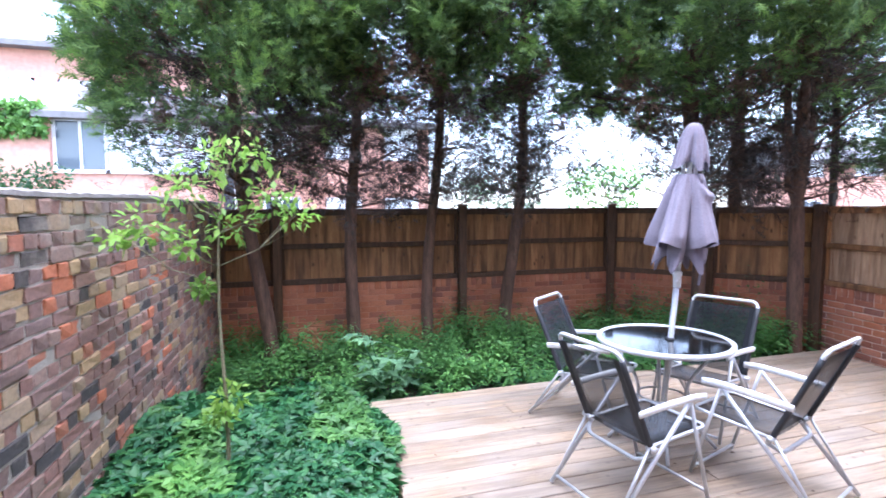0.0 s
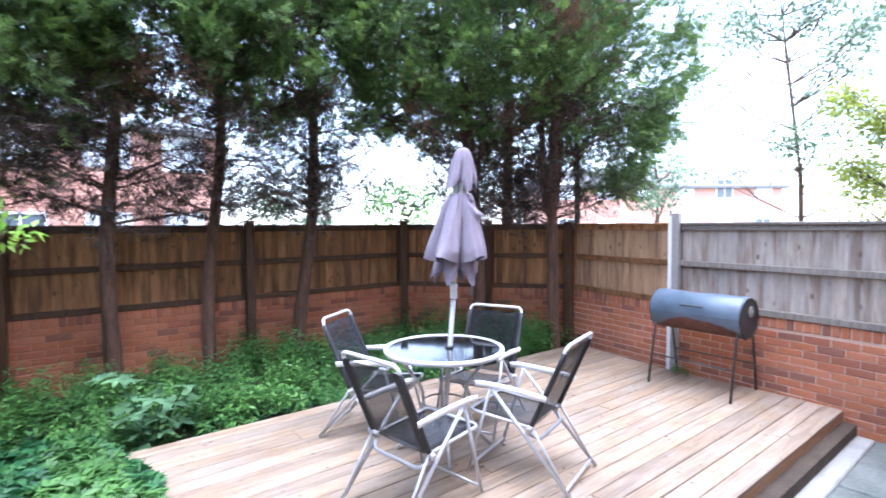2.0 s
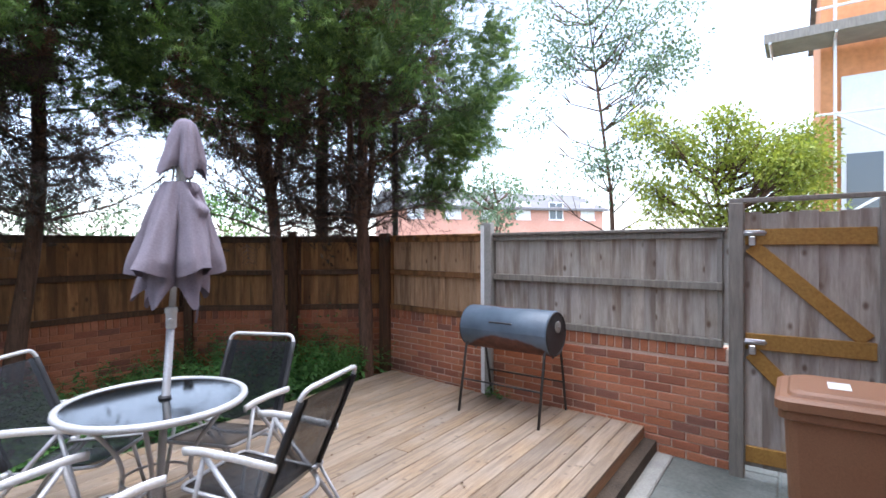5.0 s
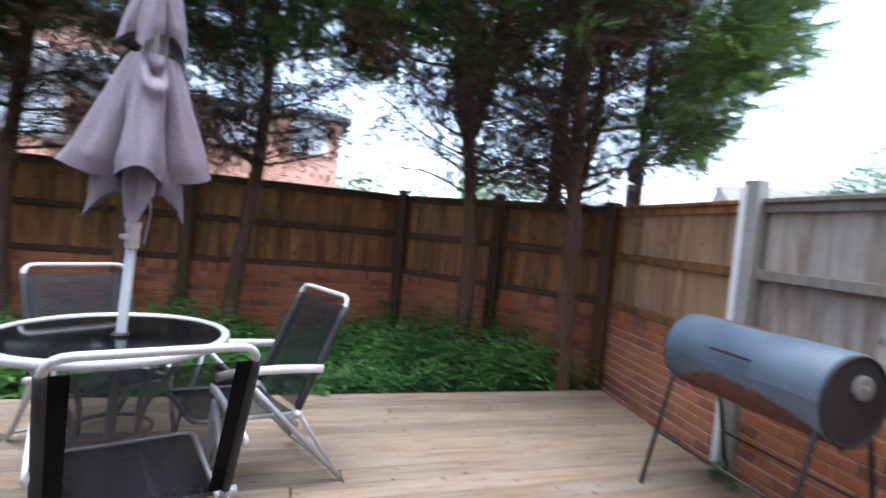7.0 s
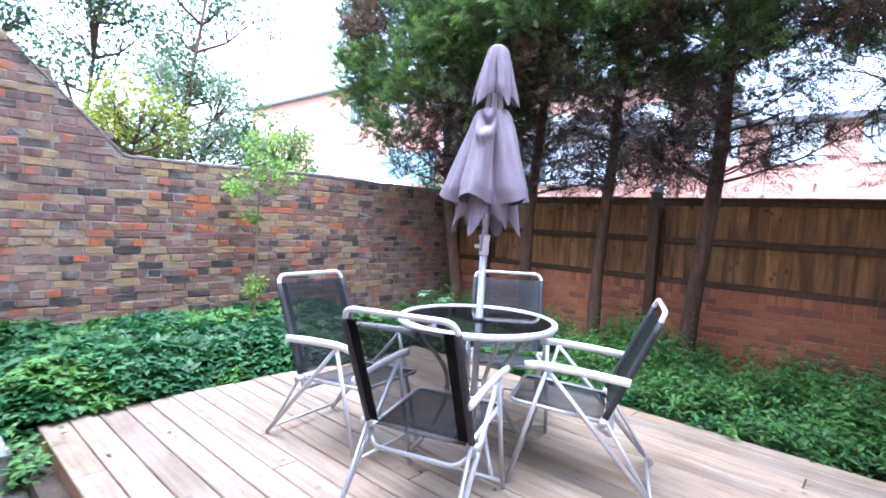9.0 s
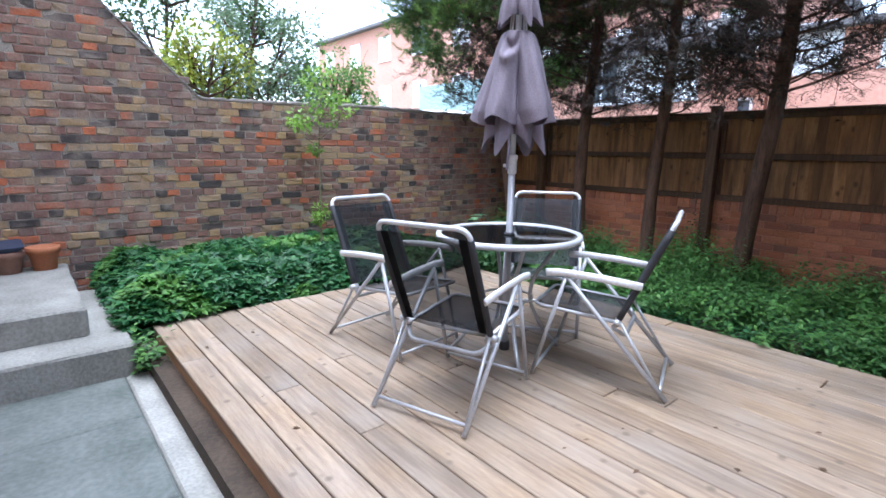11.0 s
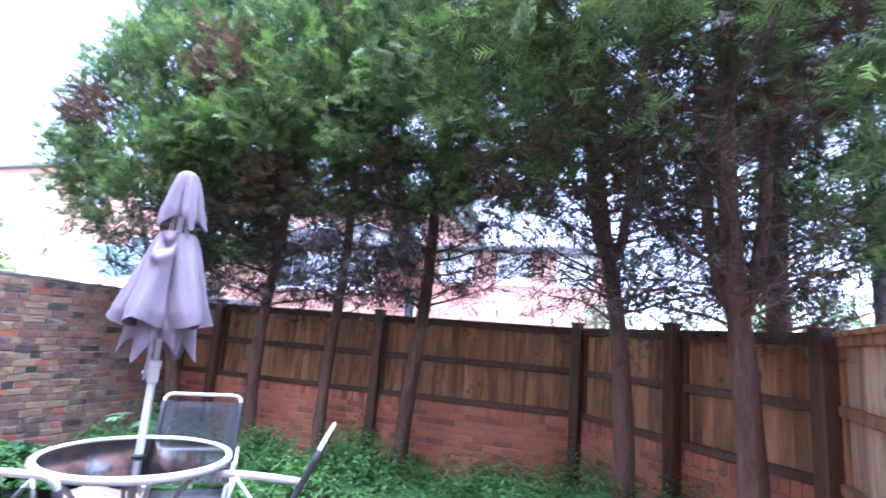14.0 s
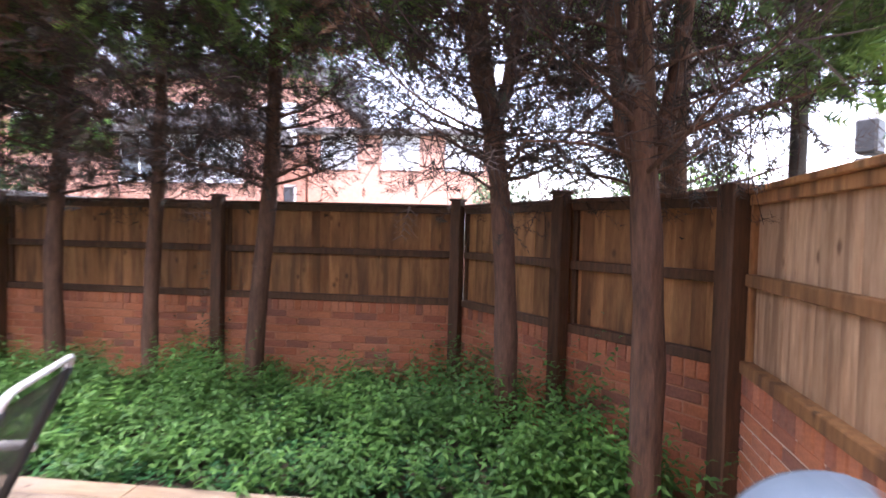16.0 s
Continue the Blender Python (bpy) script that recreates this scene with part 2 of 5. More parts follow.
M_NETTLE = leaf_surface("nettle_leaves", [(0.036, 0.11, 0.026), (0.075, 0.185, 0.045), (0.12, 0.25, 0.065), (0.05, 0.14, 0.035)], 0.55, 0.3)
M_COVER = leaf_surface("ground_cover_leaves", [(0.015, 0.075, 0.030), (0.03, 0.12, 0.045), (0.06, 0.17, 0.05), (0.02, 0.09, 0.04)], 0.5, 0.3)
M_SAPLING = leaf_surface("sapling_leaves", [(0.14, 0.27, 0.045), (0.26, 0.40, 0.08), (0.19, 0.33, 0.06)], 0.5, 0.5)

# ---- builders ----


def part(name, bm, material, parent, label="", smooth=False):
    """Links a bmesh as one mesh object under a thing or a part."""
    me = bpy.data.meshes.new(name)
    bm.normal_update()
    bm.to_mesh(me)
    bm.free()
    me.materials.append(material)
    if smooth:
        me.shade_smooth()
    ob = new(name, me)
    ob.parent = parent
    if label:
        ob["label"] = label
    return ob


def thing(name, label, category, m=None, group="", kind=""):
    ob = new(name)
    ob.empty_display_size = 0.1
    if m is not None:
        ob.matrix_basis = m
    return tagged(ob, label, category, group, kind)


def solid(name, bm, material, label, category, group="", kind="", smooth=False):
    return tagged(part(name, bm, material, None, "", smooth), label, category, group, kind)


def box(bm, lo, hi, bevel=0.0, m=None):
    """A box between two corners, its edges rounded off."""
    made = bmesh.ops.create_cube(bm, size=1.0)["verts"]
    c = [(a + b) / 2 for a, b in zip(lo, hi)]
    s = [abs(b - a) for a, b in zip(lo, hi)]
    for v in made:
        v.co = Vector((c[0] + v.co.x * s[0], c[1] + v.co.y * s[1], c[2] + v.co.z * s[2]))
    if bevel:
        edges = {e for v in made for e in v.link_edges}
        r = bmesh.ops.bevel(bm, geom=list(edges), offset=bevel, segments=1, affect="EDGES", profile=0.5)
        made = list({v for f in r["faces"] for v in f.verts} | {v for v in made if v.is_valid})
    if m is not None:
        for v in made:
            v.co = m @ v.co
    return made


def fresh(*boxes, bevel=0.0):
    bm = bmesh.new()
    for lo, hi in boxes:
        box(bm, lo, hi, bevel)
    return bm


def rounded(points, radius, steps=4):
    """A polyline with its inner corners rounded."""
    pts = [Vector(p) for p in points]
    out = [pts[0]]
    for a, b, c in zip(pts, pts[1:], pts[2:]):
        d1, d2 = (a - b), (c - b)
        r = min(radius, d1.length * 0.49, d2.length * 0.49)
        p, q = b + d1.normalized() * r, b + d2.normalized() * r
        out += [p.lerp(b, k / steps).lerp(b.lerp(q, k / steps), k / steps) for k in range(steps + 1)]
    return out + [pts[-1]]


def tube(bm, points, radius, sides=8, flat=1.0):
    """A round bar along a polyline; radius a number or one for each point."""
    pts = [Vector(p) for p in points]
    rings, side = [], None
    for i, p in enumerate(pts):
        d = (pts[min(i + 1, len(pts) - 1)] - pts[max(i - 1, 0)]).normalized()
        if side is None:
            side = d.orthogonal().normalized() if abs(d.x) > 0.9 else d.cross(Vector((1, 0, 0))).normalized()
        side = (side - d * side.dot(d)).normalized()
        up = d.cross(side)
        r = radius[i] if isinstance(radius, (list, tuple)) else radius
        rings.append([bm.verts.new(p + (side * math.cos(a) + up * math.sin(a) * flat) * r) for a in (2 * math.pi * k / sides for k in range(sides))])
    for a, b in zip(rings, rings[1:]):
        for k in range(sides):
            bm.faces.new((a[k], a[(k + 1) % sides], b[(k + 1) % sides], b[k]))
    bm.faces.new(rings[0][::-1])
    bm.faces.new(rings[-1])
    return bm


def bar(points, radius, sides=8, flat=1.0):
    return tube(bmesh.new(), points, radius, sides, flat)


def lathe(bm, profile, sides=32, centre=(0, 0, 0)):
    """A surface of revolution round z from (radius, height) pairs."""
    rings = [[bm.verts.new((centre[0] + r * math.cos(a), centre[1] + r * math.sin(a), centre[2] + z)) for a in (2 * math.pi * k / sides for k in range(sides))] for r, z in profile]
    for a, b in zip(rings, rings[1:]):
        for k in range(sides):
            bm.faces.new((a[k], a[(k + 1) % sides], b[(k + 1) % sides], b[k]))
    bm.faces.new(rings[0][::-1])
    bm.faces.new(rings[-1])
    return bm


def spread(name, shape, faces, turns, places):
    """One mesh of many small alike shapes: turns is (n, 3, 3), places (n, 3)."""
    shape, faces, n, k = np.asarray(shape, float), np.asarray(faces, int), len(places), len(shape)
    co = np.einsum("nij,kj->nki", turns, shape) + places[:, None]
    ids = (faces[None] + (np.arange(n) * k)[:, None, None]).reshape(-1)
    me = bpy.data.meshes.new(name)
    count, size = n * len(faces), faces.shape[1]
    me.vertices.add(n * k)
    me.vertices.foreach_set("co", co.reshape(-1).astype(np.float32))
    me.loops.add(len(ids))
    me.loops.foreach_set("vertex_index", ids.astype(np.int32))
    me.polygons.add(count)
    me.polygons.foreach_set("loop_start", (np.arange(count) * size).astype(np.int32))
    me.update(calc_edges=True)
    me.validate()
    return me


def turned(ahead, up, size, spin=0.0):
    """Turns that carry y along ahead and z near up, scaled by size; all arrays."""
    y = ahead / np.linalg.norm(ahead, axis=1)[:, None]
    x = np.cross(y, up)
    x /= np.maximum(np.linalg.norm(x, axis=1), 1e-6)[:, None]
    z = np.cross(x, y)
    return np.stack([x, y, z], -1) * np.reshape(size, (-1, 1, 1))


def rest(name, me, material, parent=None, label="", category="", kind="stuff"):
    me.materials.append(material)
    ob = new(name, me)
    ob.parent = parent
    return tagged(ob, label, category, "", kind)


rng = np.random.default_rng(7)


def brick_meshes(length, depth=0.05, height=0.065, count=4, chip=0.004, seed=1):
    r = random.Random(seed)
    out = []
    for _ in range(count):
        bm = fresh(((-length / 2, 0, 0), (length / 2, depth, height)), bevel=0.005)
        for v in bm.verts:
            v.co += Vector((r.uniform(-chip, chip), r.uniform(-chip, chip) * 0.6, r.uniform(-chip, chip)))
        me = bpy.data.meshes.new("brick")
        bm.to_mesh(me)
        bm.free()
        out.append(me)
    return out


def lay_bricks(root, start, run, normal, length, z0, top, material, far_material=None, keep=lambda s, z: True, header_every=0, course=0.075,
               unit=0.225, uneven=0.004, seed=3, limit=300, chip=0.004, joint=0.01):
    """Courses of bricks along a straight wall face. top(s) gives the wall's height; keep() picks those that are pieces of their own."""
    r = random.Random(seed)
    full = brick_meshes(unit - joint, 0.05, course - joint, 7 if chip > 0.005 else 4, chip, seed)
    half = brick_meshes(unit / 2 - joint, 0.05, course - joint, 7 if chip > 0.005 else 3, chip, seed + 1)
    for me in full + half:
        me.materials.append(material)
    u, n = Vector((*run, 0)), Vector((*normal, 0))
    face = Matrix((u, -n, (0, 0, 1))).transposed().to_4x4()
    others, made, row, z = [], 0, 0, z0
    while z < z0 + 6:
        header = header_every and row % header_every == header_every - 1
        step = unit / 2 if header else unit
        s = -(unit / 4 if header else (unit / 2 if row % 2 else 0)) + (r.uniform(-0.02, 0.02) if uneven > 0.003 else 0)
        some = False
        while s < length:
            a, b = max(s, 0.0), min(s + step, length)
            mid = (a + b) / 2
            s += step
            if b - a < 0.04 or z + course * 0.6 > top(mid):
                continue
            some = True
            me = r.choice(half if header else full)
            squeeze = (b - a - joint) / (step - joint)
            tall = min(1.0, (top(mid) - z) / course) if top(mid) - z < course else 1.0
            at = Vector((*start, z + joint / 2)) + u * mid + n * (0.008 + r.uniform(-uneven, uneven))
            m = Matrix.Translation(at) @ face @ Matrix.Rotation(r.uniform(-uneven, uneven) * 2, 4, "Y") @ Matrix.Diagonal((squeeze, 1, tall, 1))
            if keep(mid, z) and made < limit:
                ob = new("brick", me)
                ob.parent, ob.matrix_basis = root, m
                made += 1
            else:
                others.append((me, m))
        z += course
        row += 1
        if not some and row > 3:
            break
    if others:
        verts, faces = [], []
        for me, m in others:
            base = len(verts)
            verts += [m @ v.co for v in me.vertices]
            faces += [[base + i for i in p.vertices] for p in me.polygons]
        me = bpy.data.meshes.new("bricks")
        me.from_pydata([tuple(v) for v in verts], [], faces)
        rest("bricks", me, far_material or material, root)

# ---- the large structure ----
DECK = 0.2
GROUND = -0.03

solid("ground", fresh(((-300, -300, -1.0), (300, 300, GROUND))), M_LAND, "grey-green open ground round the garden", "ground", kind="structure")
solid("bed_soil", fresh(((-1.4, 0.75, GROUND - 0.05), (6.3, 6.6, 0.10))), M_SOIL, "dark bare soil of the planted bed", "soil", kind="structure")

# west boundary wall: old stock brick with a raked top towards the house
W0, W1 = Vector((-1.36, -0.8)), Vector((-0.95, 6.3))
wall_run = (W1 - W0).normalized()
wall_len = (W1 - W0).length
wall_normal = Vector((wall_run.y, -wall_run.x))


def wall_top(s):
    y = W0.y + s * wall_run.y
    if y > 1.75:
        return 1.98 + 0.012 * math.sin(y * 2.1)
    return min(3.7, 1.98 + (1.75 - y) * 1.02)


bm = bmesh.new()
steps = 90
for i in range(steps):
    a, b = wall_len * i / steps, wall_len * (i + 1) / steps
    p, q = W0 + wall_run * a, W0 + wall_run * b
    bot = [bm.verts.new((*(v - wall_normal * d), -0.1)) for v, d in ((p, 0), (q, 0), (q, 0.23), (p, 0.23))]
    topv = [bm.verts.new((v.co.x, v.co.y, wall_top(a) - 0.012 if k in (0, 3) else wall_top(b) - 0.012)) for k, v in enumerate(bot)]
    for k in range(4):
        if (k == 1 and i < steps - 1) or (k == 3 and i > 0):
            continue
        bm.faces.new((bot[k], bot[(k + 1) % 4], topv[(k + 1) % 4], topv[k]))
    bm.faces.new(topv)
bmesh.ops.remove_doubles(bm, verts=bm.verts, dist=0.0005)
wall_west = solid("wall_west", bm, M_MORTAR_OLD, "old brown stock-brick garden wall with a raked top", "wall", kind="structure")

# mortar haunching along the level and the raked top
bm = bmesh.new()
cap = [(s, W0 + wall_run * s, wall_top(s)) for s in (wall_len * i / 120 for i in range(121))]
r_cap = random.Random(5)
rows_cap = []
for s, p, z in cap:
    lift = 0.018 + r_cap.uniform(-0.008, 0.012)
    rows_cap.append([bm.verts.new((*(p + wall_normal * d), z + e)) for d, e in ((0.012, -0.012), (0.008, lift * 0.5), (-0.05, lift), (-0.18, lift), (-0.24, -0.012))])
for a, b in zip(rows_cap, rows_cap[1:]):
    for k in range(4):
        bm.faces.new((a[k], b[k], b[k + 1], a[k + 1]))
part("coping", bm, M_COPING, wall_west, "thin cement capping")

# house wall with the window past the steps
HOUSE_Y, SILL_Z, WIN_X0, WIN_X1, WIN_TOP = -0.80, 1.52, 1.25, 3.95, 2.95
wall_house = solid("wall_house", fresh(((-1.36, HOUSE_Y - 0.25, -0.1), (WIN_X0, HOUSE_Y, 7.6)), ((WIN_X1, HOUSE_Y - 0.25, -0.1), (6.2, HOUSE_Y, 7.6)),
                                       ((WIN_X0, HOUSE_Y - 0.25, -0.1), (WIN_X1, HOUSE_Y, SILL_Z - 0.08)), ((WIN_X0, HOUSE_Y - 0.25, WIN_TOP), (WIN_X1, HOUSE_Y, 7.6))),
                   M_MORTAR, "red brick rear wall of the house", "wall", kind="structure")
window_1 = thing("window_1", "white plastic house window with a deep white sill", "window", kind="structure")
part("window_sill", fresh(((WIN_X0 - 0.04, HOUSE_Y - 0.12, SILL_Z - 0.08), (WIN_X1 + 0.05, HOUSE_Y + 0.10, SILL_Z)), bevel=0.012), M_WHITE, window_1, "white painted stone sill")
WY = HOUSE_Y - 0.12
part("window_frame", fresh(((WIN_X0, WY, SILL_Z), (WIN_X0 + 0.09, WY + 0.06, WIN_TOP)), ((WIN_X1 - 0.17, WY, SILL_Z), (WIN_X1, WY + 0.06, WIN_TOP)),
                           ((WIN_X0, WY, SILL_Z), (WIN_X1, WY + 0.06, SILL_Z + 0.09)), ((WIN_X0, WY, WIN_TOP - 0.09), (WIN_X1, WY + 0.06, WIN_TOP)),
                           ((2.55, WY, SILL_Z), (2.65, WY + 0.06, WIN_TOP)), bevel=0.006), M_WHITE, window_1)
m_pane, t_, b_ = shader("window_glass", 0.03)
b_.inputs["Base Color"].default_value = (0.9, 0.95, 0.95, 1)
b_.inputs["Transmission Weight"].default_value = 1.0
for x0, x1 in ((WIN_X0 + 0.09, 2.55), (2.65, WIN_X1 - 0.17)):
    pane = part("pane", fresh(((x0, WY + 0.02, SILL_Z + 0.09), (x1, WY + 0.032, WIN_TOP - 0.09))), m_pane, window_1)
    pane.visible_shadow = False
# added white sheet: stands in for the bright glare on the panes
part("glare_sheet", fresh(((WIN_X0 + 0.02, WY - 0.09, SILL_Z), (WIN_X1 - 0.02, WY - 0.08, WIN_TOP - 0.02))), M_WHITE, window_1, "white sheet added behind the panes for their glare")

# patio, cement strip by the deck, steps
patio = solid("pavement", fresh(((-1.3, -0.8, -0.25), (6.4, 0.86, -0.018))), M_SLAB, "grey concrete patio between house and deck", "pavement", kind="structure")
bm = fresh(((0.85, 0.62, -0.06), (5.75, 0.84, 0.004)), bevel=0.012)
part("cement_strip", bm, M_STRIP, patio, "pale rough cement strip along the deck")
steps_thing = thing("door_steps", "two worn grey concrete steps up to the house", "steps", kind="structure")


def worn(lo, hi, seed, cuts=9, amount=0.006):
    bm = fresh((lo, hi), bevel=0.015)
    bmesh.ops.subdivide_edges(bm, edges=[e for e in bm.edges if e.calc_length() > 0.3], cuts=cuts, use_grid_fill=True)
    r = random.Random(seed)
    for v in bm.verts:
        v.co += Vector((r.uniform(-amount, amount), r.uniform(-amount, amount), r.uniform(-amount, amount) * 0.5))
    return bm


part("step", worn((-0.9, -0.79, -0.05), (0.82, 0.70, 0.20), 1), M_STEP, steps_thing)
part("step", worn((-1.24, -0.79, 0.19), (0.47, 0.48, 0.40), 2), M_STEP, steps_thing)

# deck: solid infill block in the dark soil colour under the boards, fascia
deck = thing("deck", "raised timber deck of weathered pale boards", "deck", kind="structure")
D_X0, D_X1, D_Y0, D_Y1 = 0.48, 5.70, 0.85, 3.98
part("deck_infill", fresh(((0.6, 0.92, -0.02), (5.66, 3.9, DECK - 0.06))), M_SOIL, deck)
part("fascia", fresh(((D_X0 + 0.02, D_Y0 + 0.008, 0.0), (D_X1 - 0.005, D_Y0 + 0.03, DECK - 0.029)), bevel=0.003), M_FASCIA, deck)
part("fascia", fresh(((D_X0 + 0.008, D_Y0 + 0.032, 0.0), (D_X0 + 0.03, D_Y1 - 0.02, DECK - 0.029)), bevel=0.003), M_FASCIA, deck)

# back fence plan: brick plinth, posts, feather-edge panels
FENCE = [(-0.98, 6.20), (-0.28, 6.18), (2.11, 6.14), (4.47, 6.13), (5.29, 5.07), (6.07, 4.17), (5.85, 2.53), (5.59, 0.20)]
PLINTH, RAIL_MID, FENCE_TOP = 0.96, 1.44, 1.91
bays = []
for k, (a, b) in enumerate(zip(FENCE, FENCE[1:])):
    a, b = Vector(a), Vector(b)
    d = (b - a).normalized()
    bays.append((k, a, b, d, Vector((d.y, -d.x)), Matrix.Translation((*a, 0)) @ Matrix((Vector((*d, 0)), Vector((-d.y, d.x, 0)), (0, 0, 1))).transposed().to_4x4()))
plinths = []
for k, a, b, d, n, m in bays:
    bm = bmesh.new()
    length = (b - a).length
    box(bm, (-0.02, 0.012, -0.1), (length + 0.02, 0.20, PLINTH - 0.012), 0, m)
    plinths.append(solid("plinth_wall", bm, M_MORTAR if k >= 5 else M_MORTAR_RED, "low red brick plinth under the timber fence", "wall", "fence plinths", kind="structure"))


def post(at, turn, half, z, material, label, name="fence_post", cap=True):
    t = thing(name, label, "post", pose(at[0], at[1], 0, 0, 0, turn), "fence posts")
    part("shaft", fresh(((-half, -half, -0.1), (half, half, z)), bevel=0.008), material, t)
    if cap:
        part("cap", fresh(((-half - 0.012, -half - 0.012, z), (half + 0.012, half + 0.012, z + 0.025)), bevel=0.008), material, t)
    return t


for i, (x, y) in enumerate(FENCE[1:-2]):
    d = bays[i + 1][3] + bays[i][3]
    n = Vector((d.y, -d.x)).normalized()
    post((x + n.x * 0.055, y + n.y * 0.055), math.degrees(math.atan2(d.y, d.x)), 0.062 if i == 4 else 0.052, FENCE_TOP + 0.03, M_POST, "dark brown timber fence post on the brick plinth", cap=i != 4)
concrete = post((5.825, 2.50), -82, 0.055, 2.02, M_CONC, "pale grey concrete fence post with a white strip", "concrete_post", False)
part("white_strip", fresh(((-0.062, -0.058, 0.0), (-0.022, -0.0535, 1.99)), bevel=0.001), M_WHITE, concrete, "white plastic strip")

# ---- chairs ----
m_sling, t_, b_ = shader("black_mesh_sling", 0.75)
c_ = ramp(t_, grain(t_, 160), [(0.35, (0.016, 0.019, 0.024)), (0.7, (0.05, 0.056, 0.066))])
t_.links.new(c_, b_.inputs["Base Color"])
tr_ = t_.nodes.new("ShaderNodeBsdfTransparent")
ms_ = t_.nodes.new("ShaderNodeMixShader")
ms_.inputs[0].default_value = 0.22
t_.links.new(b_.outputs[0], ms_.inputs[1])
t_.links.new(tr_.outputs[0], ms_.inputs[2])
t_.links.new(ms_.outputs[0], t_.nodes["Material Output"].inputs[0])
M_SLING = m_sling
M_HEM = plain("black_sling_hem", (0.012, 0.013, 0.016), (0.035, 0.037, 0.042), 0.7, 0, 8, 150, 0.2)


def sheet(rows, thick=0.004):
    """A cloth panel from rows of points, with a little thickness."""
    bm = bmesh.new()
    grid = [[bm.verts.new(p) for p in row] for row in rows]
    for a, b in zip(grid, grid[1:]):
        for k in range(len(a) - 1):
            bm.faces.new((a[k], a[k + 1], b[k + 1], b[k]))
    bmesh.ops.solidify(bm, geom=bm.faces[:], thickness=thick)
    return bm


def chair(m, label):
    """A folding sling chair, its front towards y."""
    c = thing("folding_chair", label, "chair", m, "chairs round the table")
    w = 0.25
    foot, top = Vector((0, -0.17, 0.36)), Vector((0, -0.43, 0.95))
    # backrest frame: side tubes and the bowed top bar in one bend
    part("back_frame", bar(rounded([(-w, foot.y, foot.z), (-w, top.y, top.z), (w, top.y, top.z), (w, foot.y, foot.z)], 0.06, 5), 0.0125), M_BAR, c, smooth=True)
    part("seat_frame", bar(rounded([(-w + 0.02, -0.20, 0.385), (-w + 0.02, 0.27, 0.425), (w - 0.02, 0.27, 0.425), (w - 0.02, -0.20, 0.385)], 0.05, 4), 0.011), M_SILVER, c, smooth=True)
    rows = []
    for j in range(9):
        f = j / 8
        p = foot.lerp(top, 0.09 + f * 0.83)
        rows.append([(x * (w - 0.012), p.y - 0.02 * (1 - x * x) * math.sin(f * 3.1) - 0.004, p.z) for x in (-1, -0.6, -0.2, 0.2, 0.6, 1)])
    back = part("backrest", sheet(rows), M_SLING, c, "black see-through mesh sling", True)
    for side in (-1, 1):
        strip = [[(side * (w - 0.012 - 0.045 * e), r[0][1] - 0.006, r[0][2]) for e in (0, 1)] for r in rows]
        part("hem", sheet(strip, 0.003), M_HEM, back)
        part("sleeve", bar([(side * w, r[0][1], r[0][2]) for r in rows], 0.0165), M_HEM, back, smooth=True)
    rows = []
    for j in range(8):
        f = j / 7
        rows.append([(x * (w - 0.035), -0.19 + 0.45 * f, 0.392 + 0.035 * f - 0.028 * (1 - x * x) * math.sin(0.3 + f * 2.6)) for x in (-1, -0.5, 0, 0.5, 1)])
    part("seat", sheet(rows), M_SLING, c, "black mesh seat sling", True)
    for side in (-1, 1):
        x = side * (w + 0.022)
        pts = [(x, -0.30, 0.605), (x, -0.1, 0.625), (x, 0.12, 0.635), (x, 0.20, 0.625)]
        part("armrest", bar(rounded(pts, 0.05, 3), 0.021, 8, 0.5), M_WHITE, c, "white plastic armrest", True)
        x = side * (w + 0.012)
        part("front_leg", bar([(x, 0.09, 0.615), (x, 0.26, 0.012)], 0.0115), M_SILVER, c, smooth=True)
        part("rear_leg", bar([(x, 0.09, 0.615), (x, -0.14, 0.36), (x, -0.46, 0.012)], 0.0125), M_SILVER, c, smooth=True)
        part("strut", bar([(side * w, -0.20, 0.40), (side * (w + 0.006), -0.43, 0.045)], 0.009), M_SILVER, c, smooth=True)
        part("hinge", bar([(side * (w - 0.02), -0.19, 0.395), (side * (w + 0.035), -0.19, 0.395)], 0.018), M_SILVER, c, smooth=True)
    part("stretcher", bar([(-w - 0.012, 0.247, 0.05), (w + 0.012, 0.247, 0.05)], 0.0095), M_SILVER, c, smooth=True)
    part("stretcher", bar([(-w - 0.012, -0.425, 0.05), (w + 0.012, -0.425, 0.05)], 0.0095), M_SILVER, c, smooth=True)
    part("back_stretcher", bar(rounded([(-w, -0.17, 0.36), (-w + 0.05, -0.23, 0.31), (w - 0.05, -0.23, 0.31), (w, -0.17, 0.36)], 0.04, 3), 0.012), M_SILVER, c, smooth=True)
    return c


def seat_at(bx, by, fx, fy):
    """The pose of a chair from the middle of its top bar and the way that it faces."""
    n = math.hypot(fx, fy)
    return pose(bx + fx / n * 0.43, by + fy / n * 0.43, DECK, 0, 0, math.degrees(math.atan2(fy, fx)) - 90)


first_chair = chair(seat_at(3.30, 2.90, -0.92, -0.39), "silver-framed folding chair with black mesh sling on the deck")
for spot in (seat_at(1.45, 2.05, 0.98, 0.14), seat_at(2.76, 1.58, -0.31, 0.95), seat_at(1.97, 3.46, 0.60, -0.80)):
    copy_thing(first_chair, spot)

